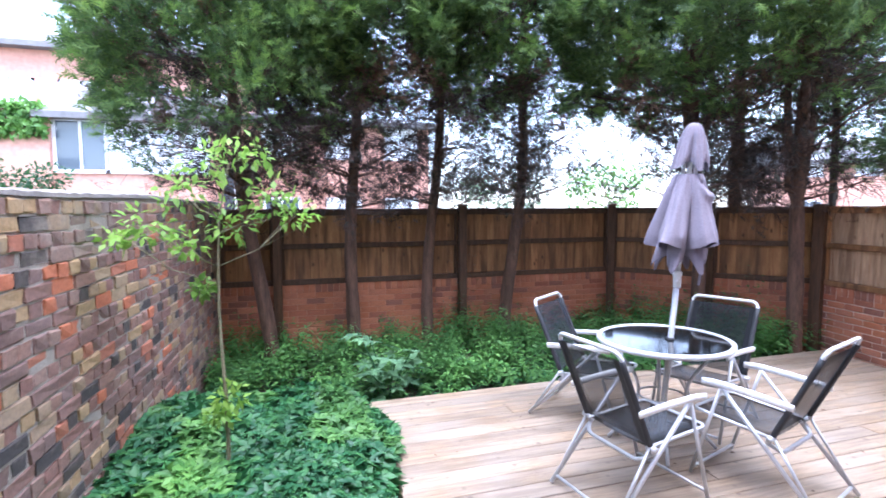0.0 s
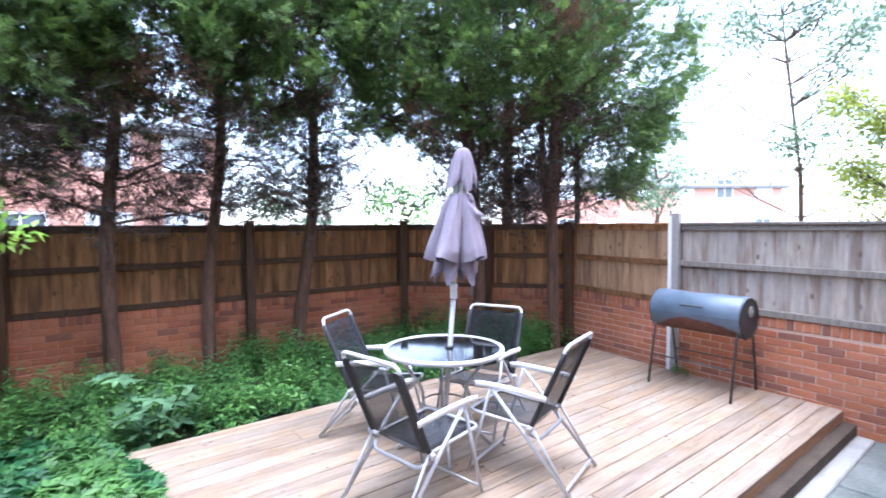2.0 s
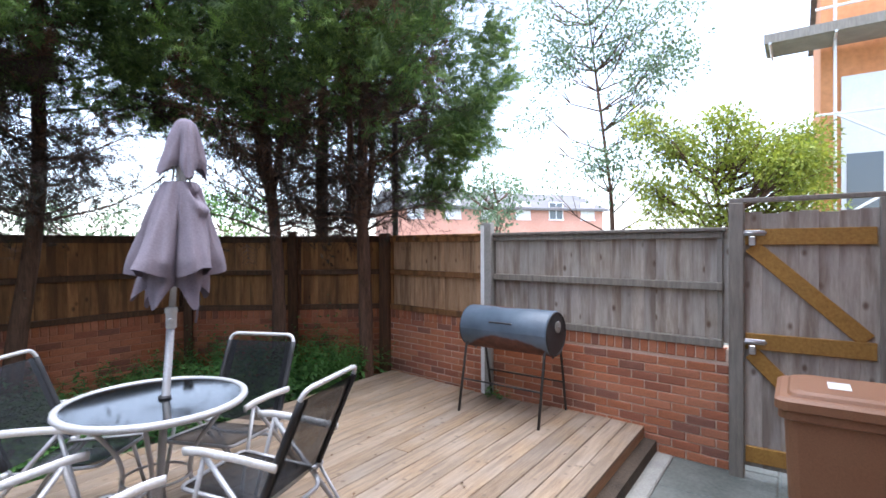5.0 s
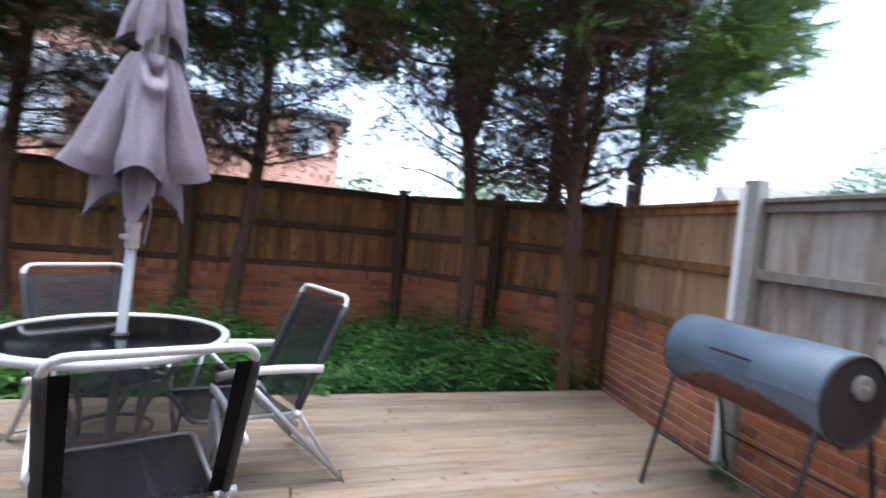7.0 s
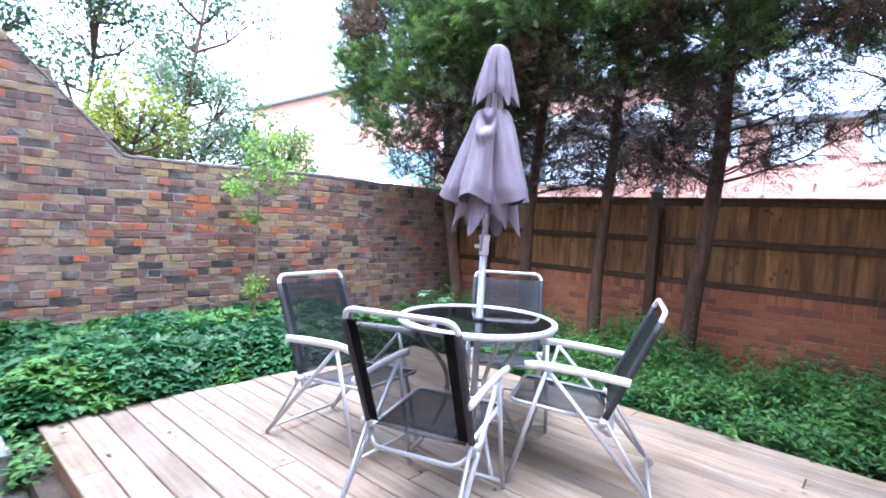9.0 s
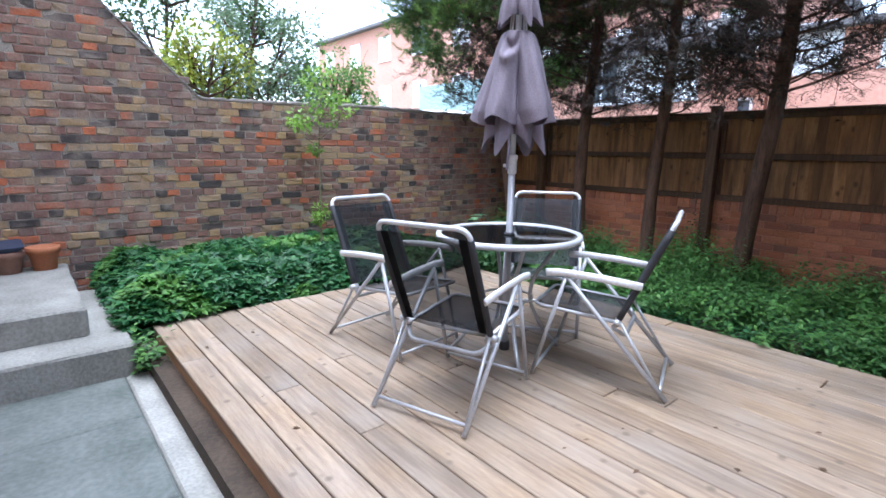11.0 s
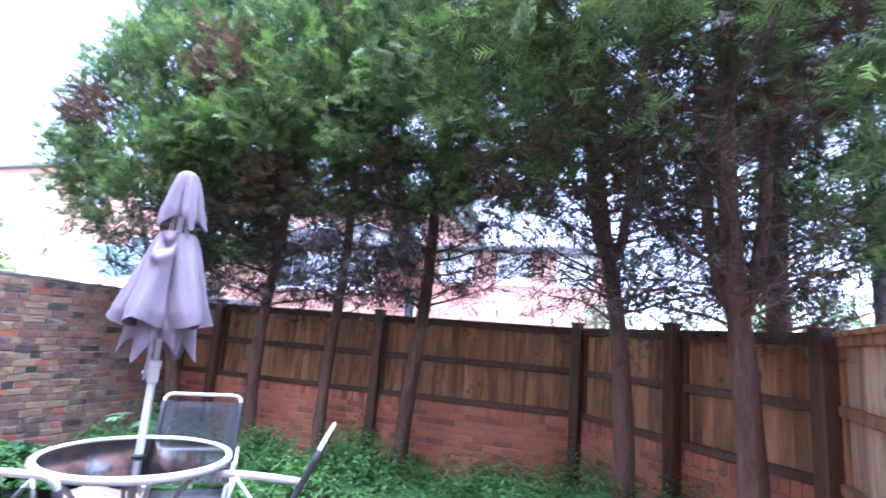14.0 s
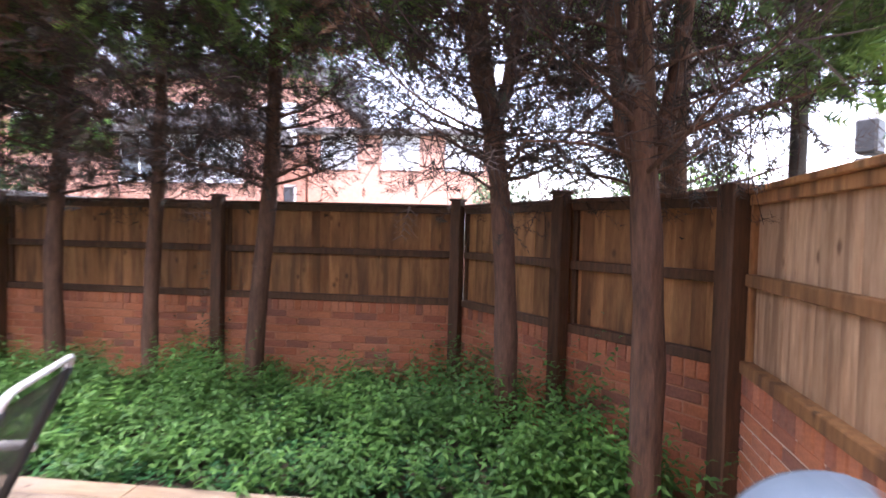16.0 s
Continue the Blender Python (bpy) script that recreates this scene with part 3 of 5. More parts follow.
# ---- table ----
TX, TY = 2.40, 2.55
table = thing("garden_table", "round black glass table with a white-grey rim on the deck", "table", pose(TX, TY, DECK))
m_top, t_, b_ = shader("black_glass", 0.06)
b_.inputs["Base Color"].default_value = (0.006, 0.007, 0.008, 1)
tr_ = t_.nodes.new("ShaderNodeBsdfTransparent")
ms_ = t_.nodes.new("ShaderNodeMixShader")
ms_.inputs[0].default_value = 0.09
t_.links.new(b_.outputs[0], ms_.inputs[1])
t_.links.new(tr_.outputs[0], ms_.inputs[2])
t_.links.new(ms_.outputs[0], t_.nodes["Material Output"].inputs[0])
R, UP = 0.447, 0.085
bm = bmesh.new()
lathe(bm, [(R - 0.02, 0.676 + UP), (R - 0.02, 0.683 + UP)], 64)
part("glass_top", bm, m_top, table, "black tinted glass top")
bm = bmesh.new()
ring = [(R - 0.028, 0.672), (R - 0.026, 0.687), (R - 0.01, 0.693), (R + 0.006, 0.688), (R + 0.009, 0.668), (R - 0.002, 0.655), (R - 0.02, 0.657)]
loops = [[bm.verts.new((r * math.cos(a), r * math.sin(a), z + UP)) for r, z in ring] for a in (2 * math.pi * k / 64 for k in range(64))]
for k in range(64):
    a, b = loops[k], loops[(k + 1) % 64]
    for j in range(len(ring)):
        bm.faces.new((a[j], b[j], b[(j + 1) % len(ring)], a[(j + 1) % len(ring)]))
part("rim", bm, M_BAR, table, "white-grey metal rim", True)
for k in range(4):
    a = radians(45 + 90 * k + 12)
    u = Vector((math.cos(a), math.sin(a), 0))
    pts = [u * 0.36 + Vector((0, 0, 0.74)), u * 0.30 + Vector((0, 0, 0.65)), u * 0.17 + Vector((0, 0, 0.48)), u * 0.15 + Vector((0, 0, 0.34)), u * 0.24 + Vector((0, 0, 0.14)), u * 0.36 + Vector((0, 0, 0.012))]
    part("leg", bar(rounded(pts, 0.1, 4), 0.0125), M_SILVER, table, smooth=True)
bm = bmesh.new()
pts = [(0.165 * math.cos(2 * math.pi * k / 32), 0.165 * math.sin(2 * math.pi * k / 32), 0.36) for k in range(33)]
part("ring_brace", tube(bm, pts, 0.008, 6), M_SILVER, table, smooth=True)
bm = bmesh.new()
lathe(bm, [(0.032, 0.684), (0.034, 0.69), (0.028, 0.698), (0.022, 0.70)], 20, (0.031, -0.027, UP))
part("pole_collar", bm, M_BLACK, table)

# ---- parasol, furled ----
parasol = thing("garden_parasol", "furled mauve-grey canvas parasol through the table", "parasol", pose(TX, TY, DECK - 0.05))


def on_pole(z):
    """The middle of the leaning pole at a height over the deck."""
    f = max(0.0, z - 0.2) / 2.1
    return Vector((0.115 * f, -0.10 * f, z))


part("lower_pole", bar([(0, 0, 0.07), (0, 0, 0.2), on_pole(1.30)], 0.0205, 12), M_SILVER, parasol, smooth=True)
part("upper_pole", bar([on_pole(1.2), on_pole(2.26)], 0.0165, 12), M_SILVER, parasol, smooth=True)
bm = bmesh.new()
lathe(bm, [(0.021, -0.05), (0.027, -0.045), (0.027, 0.03), (0.031, 0.035), (0.031, 0.06), (0.021, 0.065)], 16, on_pole(1.24))
collar = part("collar", bm, M_WHITE, parasol, "white plastic joint", True)
p = on_pole(1.24)
part("knob", bar([p, p + Vector((-0.03, -0.045, 0))], 0.011), M_WHITE, collar, smooth=True)
bm = bmesh.new()
lathe(bm, [(0.03, 0.0), (0.034, 0.004), (0.034, 0.05), (0.028, 0.056), (0.022, 0.056)], 24, (0, 0, 0.051))
part("pole_foot", bm, M_BLACK, parasol, "black plastic pole foot", True)


def furl(z0, z1, r0, r1, drop, waves, depth, seed, turn=0.0, rows=22, round_n=144, bulge=0.0):
    """A furled canopy tier hanging in pleats from z1 down to z0, its corners lower than the rest of the hem."""
    r = random.Random(seed)
    ph = [r.uniform(0, 6.28) for _ in range(6)]
    bm = bmesh.new()
    rings = []
    for j in range(rows):
        f = j / (rows - 1)
        ring = []
        for k in range(round_n):
            a = 2 * math.pi * k / round_n
            wob = a + 0.10 * math.sin(2 * a + ph[4]) + 0.06 * math.sin(3 * a + ph[5] + 3 * f)
            crest = abs(math.cos(waves * wob / 2 + turn))
            edge = crest ** 2
            fold = 1 - depth * min(1, 0.25 + f * 1.3) * (1 - crest ** 0.45)
            fold += 0.07 * f * math.sin(3 * a + ph[0] + f * 1.2) + 0.05 * math.sin(5 * a + ph[1] + 2 * f) * f + 0.035 * math.sin(13 * a + ph[2] + 3 * f) + 0.02 * math.sin(21 * a - 5 * f + ph[5])
            lower = drop * edge ** 1.5 * (0.55 + 0.45 * math.sin(a * 2 + ph[3]) ** 2)
            z = z1 + (z0 - lower * f ** 2 - z1) * f
            rad = (r0 + (r1 - r0) * f ** 0.8) * fold
            # a swag of slack cloth over a hollow tuck
            swag = math.exp(-((a - 5.1) / 0.42) ** 2)
            lip = 0.30 + 0.10 * ((a - 5.1) / 0.42) ** 2 * -1
            rad *= 1 + bulge * swag * (math.exp(-((f - lip) / 0.07) ** 2) - 1.5 * math.exp(-((f - lip + 0.13) / 0.05) ** 2))
            if f > 0.85:
                rad *= 1 - 0.2 * (f - 0.85) / 0.15 * (1 - edge)
            c = on_pole(z)
            ring.append(bm.verts.new((c.x + rad * math.cos(a), c.y + rad * math.sin(a), z)))
        rings.append(ring)
    for a, b in zip(rings, rings[1:]):
        for k in range(round_n):
            bm.faces.new((a[k], a[(k + 1) % round_n], b[(k + 1) % round_n], b[k]))
    return bm


canopy = part("canopy", furl(1.47, 1.97, 0.085, 0.25, -0.05, 5, 0.6, 4, 0.4, rows=44, round_n=240, bulge=0.22), M_CLOTH, parasol, smooth=True)
part("hanging_corner", furl(1.42, 1.75, 0.10, 0.185, 0.13, 6, 0.62, 12, 1.1, rows=18), M_CLOTH, canopy, smooth=True)
part("vent_cap", furl(2.05, 2.29, 0.05, 0.125, 0.07, 5, 0.5, 9, 1.0, rows=18), M_CLOTH, canopy, smooth=True)
bm = bmesh.new()
top = on_pole(2.27)
lathe(bm, [(0.05, -0.015), (0.053, 0.005), (0.046, 0.025), (0.03, 0.038), (0.012, 0.044), (0.003, 0.045)], 16, top)
part("finial", bm, M_CLOTH, canopy, "pale cloth-covered tip", True)
for k in range(8):
    a = 2 * math.pi * k / 8
    u = Vector((math.cos(a), math.sin(a), 0))
    part("rib", bar([on_pole(2.2) + u * 0.03, on_pole(1.62) + u * 0.07], 0.005, 5), M_BAR, parasol)
part("tie_strap", bar([on_pole(1.5) + Vector((0.05, -0.10, 0)), on_pole(1.35) + Vector((0.08, -0.12, 0.0)), on_pole(1.22) + Vector((0.07, -0.12, 0.0))], 0.012, 5, 0.2), M_CLOTH, parasol)

# ---- drum barbecue ----
m_drum, t_, b_ = shader("rusted_blue_drum", 0.5)
geo_ = t_.nodes.new("ShaderNodeTexCoord")
sep_ = t_.nodes.new("ShaderNodeSeparateXYZ")
t_.links.new(geo_.outputs["Object"], sep_.inputs[0])
patch_ = grain(t_, 2.6, (1, 1, 1), 3)
span_ = t_.nodes.new("ShaderNodeMath")
span_.operation = "POWER"
wide_ = t_.nodes.new("ShaderNodeMath")
wide_.operation = "ABSOLUTE"
t_.links.new(sep_.outputs[1], wide_.inputs[0])
t_.links.new(wide_.outputs[0], span_.inputs[0])
span_.inputs[1].default_value = 2.0


def burnt(across, k, off, fall):
    """A burnt patch that fades out along the drum."""
    n = t_.nodes.new("ShaderNodeMath")
    n.operation = "MULTIPLY_ADD"
    n.inputs[1].default_value = -fall
    t_.links.new(span_.outputs[0], n.inputs[0])
    t_.links.new(scaled(t_, across, k, off), n.inputs[2])
    return n.outputs[0]


low_ = burnt(sep_.outputs[2], -9.0, -0.1, 4.0)
sum_ = t_.nodes.new("ShaderNodeMath")
sum_.operation = "ADD"
t_.links.new(scaled(t_, patch_, 2.0, -0.95), sum_.inputs[0])
rear_ = burnt(sep_.outputs[0], 10.0, 0.72, 8.0)
most_ = t_.nodes.new("ShaderNodeMath")
most_.operation = "MAXIMUM"
t_.links.new(low_, most_.inputs[0])
t_.links.new(rear_, most_.inputs[1])
t_.links.new(most_.outputs[0], sum_.inputs[1])
rust_ = ramp(t_, grain(t_, 14, detail=6), [(0.3, (0.07, 0.03, 0.022)), (0.7, (0.15, 0.06, 0.038))])
blue_ = ramp(t_, grain(t_, 5), [(0.3, (0.07, 0.10, 0.135)), (0.7, (0.12, 0.16, 0.21))])
clamp_ = ramp(t_, sum_.outputs[0], [(0.35, (0, 0, 0)), (0.55, (1, 1, 1))])
t_.links.new(mix(t_, clamp_, blue_, rust_), b_.inputs["Base Color"])
t_.links.new(ramp(t_, clamp_, [(0, (0.42,) * 3), (1, (0.8,) * 3)]), b_.inputs["Roughness"])
relief(t_, b_, grain(t_, 60), 0.15)
M_IRON = plain("black_iron", (0.025, 0.025, 0.027), (0.07, 0.065, 0.06), 0.6, 0.4, 8, 80, 0.2)

barbecue = thing("drum_barbecue", "rusty blue-grey drum barbecue on black iron legs", "barbecue", pose(5.40, 2.00, DECK, 0, 0, -3))
AXIS, RAD, HALF = 0.775, 0.205, 0.46


def half_drum(a0, a1, r, n=16):
    bm = bmesh.new()
    rings = []
    for y in (-HALF, -HALF + 0.012, 0, HALF - 0.012, HALF):
        rr = r - (0.008 if abs(y) == HALF else 0)
        rings.append([bm.verts.new((rr * math.cos(a0 + (a1 - a0) * k / n), y, rr * math.sin(a0 + (a1 - a0) * k / n))) for k in range(n + 1)])
    for a, b in zip(rings, rings[1:]):
        for k in range(n):
            bm.faces.new((a[k], a[k + 1], b[k + 1], b[k]))
    bm.faces.new(rings[0])
    bm.faces.new(rings[-1][::-1])
    return bm


low = part("drum_bottom", half_drum(math.pi, 2 * math.pi, RAD), m_drum, barbecue, "rust-brown lower half of the drum", True)
lid = part("lid", half_drum(0, math.pi, RAD + 0.003), m_drum, barbecue, "blue-grey lid with a rust patch", True)
for o in (low, lid):
    o.location = (0, 0, AXIS)
    o.data.polygons[-1].use_smooth = o.data.polygons[-2].use_smooth = False
for sgn in (-1, 1):
    bm = bmesh.new()
    ring_pts = [((RAD - 0.012) * math.cos(2 * math.pi * k / 40), sgn * (HALF + 0.004), AXIS + (RAD - 0.012) * math.sin(2 * math.pi * k / 40)) for k in range(41)]
    part("end_rim", tube(bm, ring_pts, 0.008, 6), M_IRON, barbecue, smooth=True)
    disc = bmesh.new()
    vs = [disc.verts.new((0.195 * math.cos(2 * math.pi * k / 32), sgn * (HALF + 0.003), AXIS + 0.195 * math.sin(2 * math.pi * k / 32))) for k in range(32)]
    back = [disc.verts.new((v.co.x, sgn * (HALF - 0.006), v.co.z)) for v in vs]
    disc.faces.new(vs if sgn < 0 else vs[::-1])
    disc.faces.new(back[::-1] if sgn < 0 else back)
    for k in range(32):
        disc.faces.new((vs[k], vs[(k + 1) % 32], back[(k + 1) % 32], back[k]))
    end = part("end_plate", disc, M_BLACK, barbecue, "blackened end plate")
    bm = bmesh.new()
    lathe(bm, [(0.055, 0.0), (0.055, 0.008), (0.045, 0.012), (0.012, 0.012), (0.01, 0.022)], 20)
    bmesh.ops.transform(bm, matrix=Matrix.Translation((0.03, sgn * (HALF + 0.004), AXIS + 0.06)) @ Matrix.Rotation(radians(90) * sgn * -1, 4, "X"), verts=bm.verts)
    part("vent_disc", bm, M_CONC, end, "grey air vent disc")
for y in (-0.43, 0.41):
    for sgn in (-1, 1):
        x = sgn * 0.32
        part("leg", bar(rounded([(sgn * 0.10, y, AXIS - 0.13), (sgn * 0.16, y, AXIS - 0.15), (x, y + 0.02 * sgn, 0.0)], 0.03, 3), 0.0125), M_IRON, barbecue, smooth=True)
    part("cradle", bar([(-0.11, y, AXIS - 0.135), (0, y, AXIS - RAD - 0.012), (0.11, y, AXIS - 0.135)], 0.011), M_IRON, barbecue, smooth=True)
for sgn in (-1, 1):
    part("long_rail", bar([(sgn * 0.225, -0.43, 0.29), (sgn * 0.225, 0.41, 0.29)], 0.008), M_IRON, barbecue, smooth=True)
h = Vector((-0.19, 0, AXIS + 0.075))
part("handle", bar(rounded([h + Vector((0.02, -0.11, 0)), h + Vector((-0.035, -0.11, 0.012)), h + Vector((-0.035, 0.11, 0.012)), h + Vector((0.02, 0.11, 0))], 0.02, 3), 0.009), M_BLACK, barbecue, smooth=True)
part("hinge", bar([(RAD, -0.3, AXIS), (RAD, 0.3, AXIS)], 0.01), M_IRON, barbecue)

# ---- gate ----
gate = thing("garden_gate", "closed ledged gate with silvered boards and orange braces", "gate", kind="structure")
GX, GY0, GY1 = 5.58, -0.71, 0.098
for y, x in ((0.145, 5.565), (-0.745, 5.57)):
    p = thing("gate_post", "weathered grey timber gate post", "post", pose(x, y, 0), "gate posts")
    part("shaft", fresh(((-0.05, -0.05, -0.1), (0.05, 0.05, 2.09)), bevel=0.006), M_POST_GREY, p)
part("head_beam", fresh(((5.535, -0.79, 2.09), (5.605, 0.195, 2.125)), bevel=0.005), M_POST_GREY, gate, "grey timber head over the posts")
for k in range(7):
    w = (GY1 - GY0 - 0.01) / 7
    y = GY0 + 0.005 + w * k
    part("board", fresh(((GX + 0.0, y, 0.08), (GX + 0.016 + 0.003 * (k % 2), y + w, 2.02 - 0.008 * (k % 3))), bevel=0.003), M_FENCE_GREY, gate)
GF = GX - 0.03
part("ledge", fresh(((GF, GY0 + 0.03, 1.77), (GX - 0.001, GY1 - 0.01, 1.89)), bevel=0.004), M_BRACE, gate)
part("ledge", fresh(((GF, GY0 + 0.03, 0.98), (GX - 0.001, GY1 - 0.01, 1.10)), bevel=0.004), M_BRACE, gate)
part("ledge", fresh(((GF, GY0 + 0.03, 0.12), (GX - 0.001, GY1 - 0.01, 0.24)), bevel=0.004), M_BRACE, gate)


def brace(y0, z0, y1, z1):
    bm = bmesh.new()
    d = Vector((0, y1 - y0, z1 - z0))
    ang = math.atan2(d.z, d.y)
    box(bm, (GF + 0.003, 0, -0.055), (GX - 0.001, d.length, 0.055), 0.004, Matrix.Translation((0, y0, z0)) @ Matrix.Rotation(ang, 4, "X"))
    return part("brace", bm, M_BRACE, gate)


brace(GY1 - 0.05, 1.76, GY0 + 0.08, 1.11)
brace(GY1 - 0.05, 0.95, GY0 + 0.12, 0.28)
M_ZINC = plain("zinc", (0.45, 0.45, 0.46), (0.62, 0.62, 0.63), 0.35, 0.8, 9, 90, 0.05)
for z in (1.86, 1.04):
    bolt = part("bolt", fresh(((GF - 0.012, GY1 - 0.14, z - 0.02), (GF - 0.002, GY1 + 0.0, z + 0.02)), bevel=0.003), M_ZINC, gate, "zinc-plated sliding bolt")
    part("bolt_bar", bar([(GF - 0.022, GY1 - 0.15, z), (GF - 0.022, GY1 + 0.085, z)], 0.008), M_ZINC, bolt, smooth=True)
    part("padlock", fresh(((GF - 0.035, GY1 - 0.08, z - 0.095), (GF - 0.013, GY1 - 0.035, z - 0.025)), bevel=0.006), M_ZINC, bolt)

# ---- wheelie bin ----
wheelie = thing("wheelie_bin", "brown plastic wheelie bin with a closed lid", "bin", pose(4.18, -0.45, 0))
bm = bmesh.new()
prof = [(0.185, 0.215, 0.03), (0.20, 0.225, 0.05), (0.235, 0.262, 0.95), (0.252, 0.285, 0.96), (0.252, 0.285, 1.0)]


def squared(bm, prof, r=0.05, n=4, caps=True):
    rings = []
    for hx, hy, z in prof:
        ring = []
        for qx, qy, a0 in ((1, 1, 0), (-1, 1, 90), (-1, -1, 180), (1, -1, 270)):
            for k in range(n + 1):
                a = radians(a0 + 90 * k / n)
                ring.append(bm.verts.new((qx * (hx - r) + r * math.cos(a), qy * (hy - r) + r * math.sin(a), z)))
        rings.append(ring)
    for a, b in zip(rings, rings[1:]):
        for k in range(len(a)):
            bm.faces.new((a[k], a[(k + 1) % len(a)], b[(k + 1) % len(a)], b[k]))
    if caps:
        bm.faces.new(rings[0][::-1])
        bm.faces.new(rings[-1])
    return bm


part("body", squared(bm, prof), M_BIN, wheelie)
bm = bmesh.new()
lidb = part("lid", squared(bm, [(0.262, 0.295, 1.0), (0.268, 0.30, 1.005), (0.268, 0.30, 1.045), (0.25, 0.28, 1.058), (0.225, 0.25, 1.06), (0.215, 0.24, 1.075), (0.19, 0.21, 1.085)], 0.055), M_BIN, wheelie, "brown moulded lid")
part("sticker", fresh(((-0.07, 0.0, 1.0855), (0.07, 0.09, 1.087))), M_WHITE, lidb, "white paper sticker")
part("handle", bar([(-0.21, -0.345, 0.985), (0.21, -0.345, 0.985)], 0.014), M_BIN, wheelie, smooth=True)
for x in (-0.2, 0.2):
    part("handle_bracket", fresh(((x - 0.018, -0.36, 0.955), (x + 0.018, -0.27, 1.01)), bevel=0.006), M_BIN, wheelie)
    bm = bmesh.new()
    lathe(bm, [(0.03, -0.026), (0.085, -0.024), (0.10, -0.018), (0.10, 0.018), (0.085, 0.024), (0.03, 0.026)], 28)
    wh = part("wheel", bm, M_BLACK, wheelie, "black rubber wheel", True)
    wh.matrix_basis = pose(1.25 * x, -0.20, 0.10, 0, 90, 0)
    bm = bmesh.new()
    lathe(bm, [(0.012, -0.032), (0.05, -0.029), (0.05, 0.029), (0.012, 0.032)], 20)
    part("hub", bm, M_CONC, wh, "grey wheel hub", True)
part("axle", bar([(-0.24, -0.20, 0.10), (0.24, -0.20, 0.10)], 0.011), M_ZINC, wheelie)

# ---- garden strimmer against the house ----
M_REDP = plain("red_plastic", (0.42, 0.025, 0.02), (0.52, 0.04, 0.03), 0.4, 0, 5, 100, 0.05)
strim = thing("grass_trimmer", "red and black grass trimmer leaning on the house wall", "tool", pose(4.80, -0.66, 0))
part("shaft", bar([(0.0, 0.02, 0.22), (0.06, -0.09, 1.52)], 0.014), M_BLACK, strim, smooth=True)
bm = bmesh.new()
lathe(bm, [(0.04, 0.0), (0.07, 0.03), (0.075, 0.14), (0.06, 0.24), (0.03, 0.30)], 20)
part("motor_housing", bm, M_REDP, strim, "red motor housing", True).matrix_basis = pose(0.0, 0.02, 0.05, 4, 0, 0)
bm = bmesh.new()
lathe(bm, [(0.05, 0.0), (0.15, 0.002), (0.15, 0.02), (0.06, 0.05)], 24)
part("guard", bm, M_BLACK, strim, "black guard", True)
part("grip", bar(rounded([(0.045, -0.06, 1.2), (0.04, -0.02, 1.22), (0.045, -0.02, 1.28), (0.05, -0.075, 1.29)], 0.03, 3), 0.013), M_BLACK, strim, smooth=True)

# ---- pots on the landing ----
M_TERRA = plain("terracotta", (0.36, 0.12, 0.05), (0.46, 0.18, 0.085), 0.8, 0, 6, 80, 0.2)
M_TERRA_DULL = plain("dusty_terracotta", (0.25, 0.13, 0.09), (0.34, 0.19, 0.14), 0.9, 0, 6, 80, 0.3)
for x, y, s, mt, word in ((-1.07, 0.32, 1.0, M_TERRA, "orange terracotta plant pot"), (-1.05, 0.08, 0.92, M_TERRA_DULL, "dusty brown terracotta plant pot"), (-1.08, -0.14, 0.88, M_TERRA_DULL, "dusty brown terracotta plant pot")):
    pot = thing("plant_pot", word + " on the top step", "plant pot", pose(x, y, 0.40, 0, 0, x * 300), "pots on the step")
    bm = bmesh.new()
    lathe(bm, [(0.085 * s, 0.0), (0.108 * s, 0.15 * s), (0.122 * s, 0.15 * s), (0.126 * s, 0.205 * s), (0.112 * s, 0.205 * s), (0.105 * s, 0.16 * s), (0.02, 0.155 * s)], 28)
    part("pot_body", bm, mt, pot, smooth=True)
    bm = bmesh.new()
    lathe(bm, [(0.10 * s, 0.158 * s), (0.06 * s, 0.172 * s), (0.01, 0.175 * s)], 20)
    part("compost", bm, M_SOIL, pot)
tray = thing("seed_tray", "dark blue plastic tray across the plant pots", "tray", pose(-1.07, -0.05, 0.405 + 0.19, 0, 6, 4))
part("tray_body", squared(bmesh.new(), [(0.12, 0.20, 0.0), (0.14, 0.23, 0.045), (0.15, 0.24, 0.045), (0.15, 0.24, 0.052)], 0.03), plain("navy_plastic", (0.02, 0.03, 0.06), (0.04, 0.05, 0.09), 0.5), tray)

# ---- conifers along the back fence ----


def unit(v):
    return v / np.maximum(np.linalg.norm(v, axis=-1, keepdims=True), 1e-6)


def frond(fingers=4):
    """A small feathery spray along y: a spine and slim slanting side fingers."""
    v, f = [(-0.035, 0, 0), (0.035, 0, 0), (0, 1.0, 0.08)], [(0, 1, 2)]
    for k in range(fingers):
        y = 0.08 + 0.72 * k / fingers
        reach = 0.34 * (1 - 0.5 * k / fingers)
        for s in (-1, 1):
            b = len(v)
            v += [(0, y, 0), (0, y + 0.12, 0), (s * reach, y + reach * 1.15, 0.04 - 0.09 * (k % 2))]
            f.append((b, b + 1, b + 2) if s < 0 else (b, b + 2, b + 1))
    return np.array(v), np.array(f)


FROND_V, FROND_F = frond()


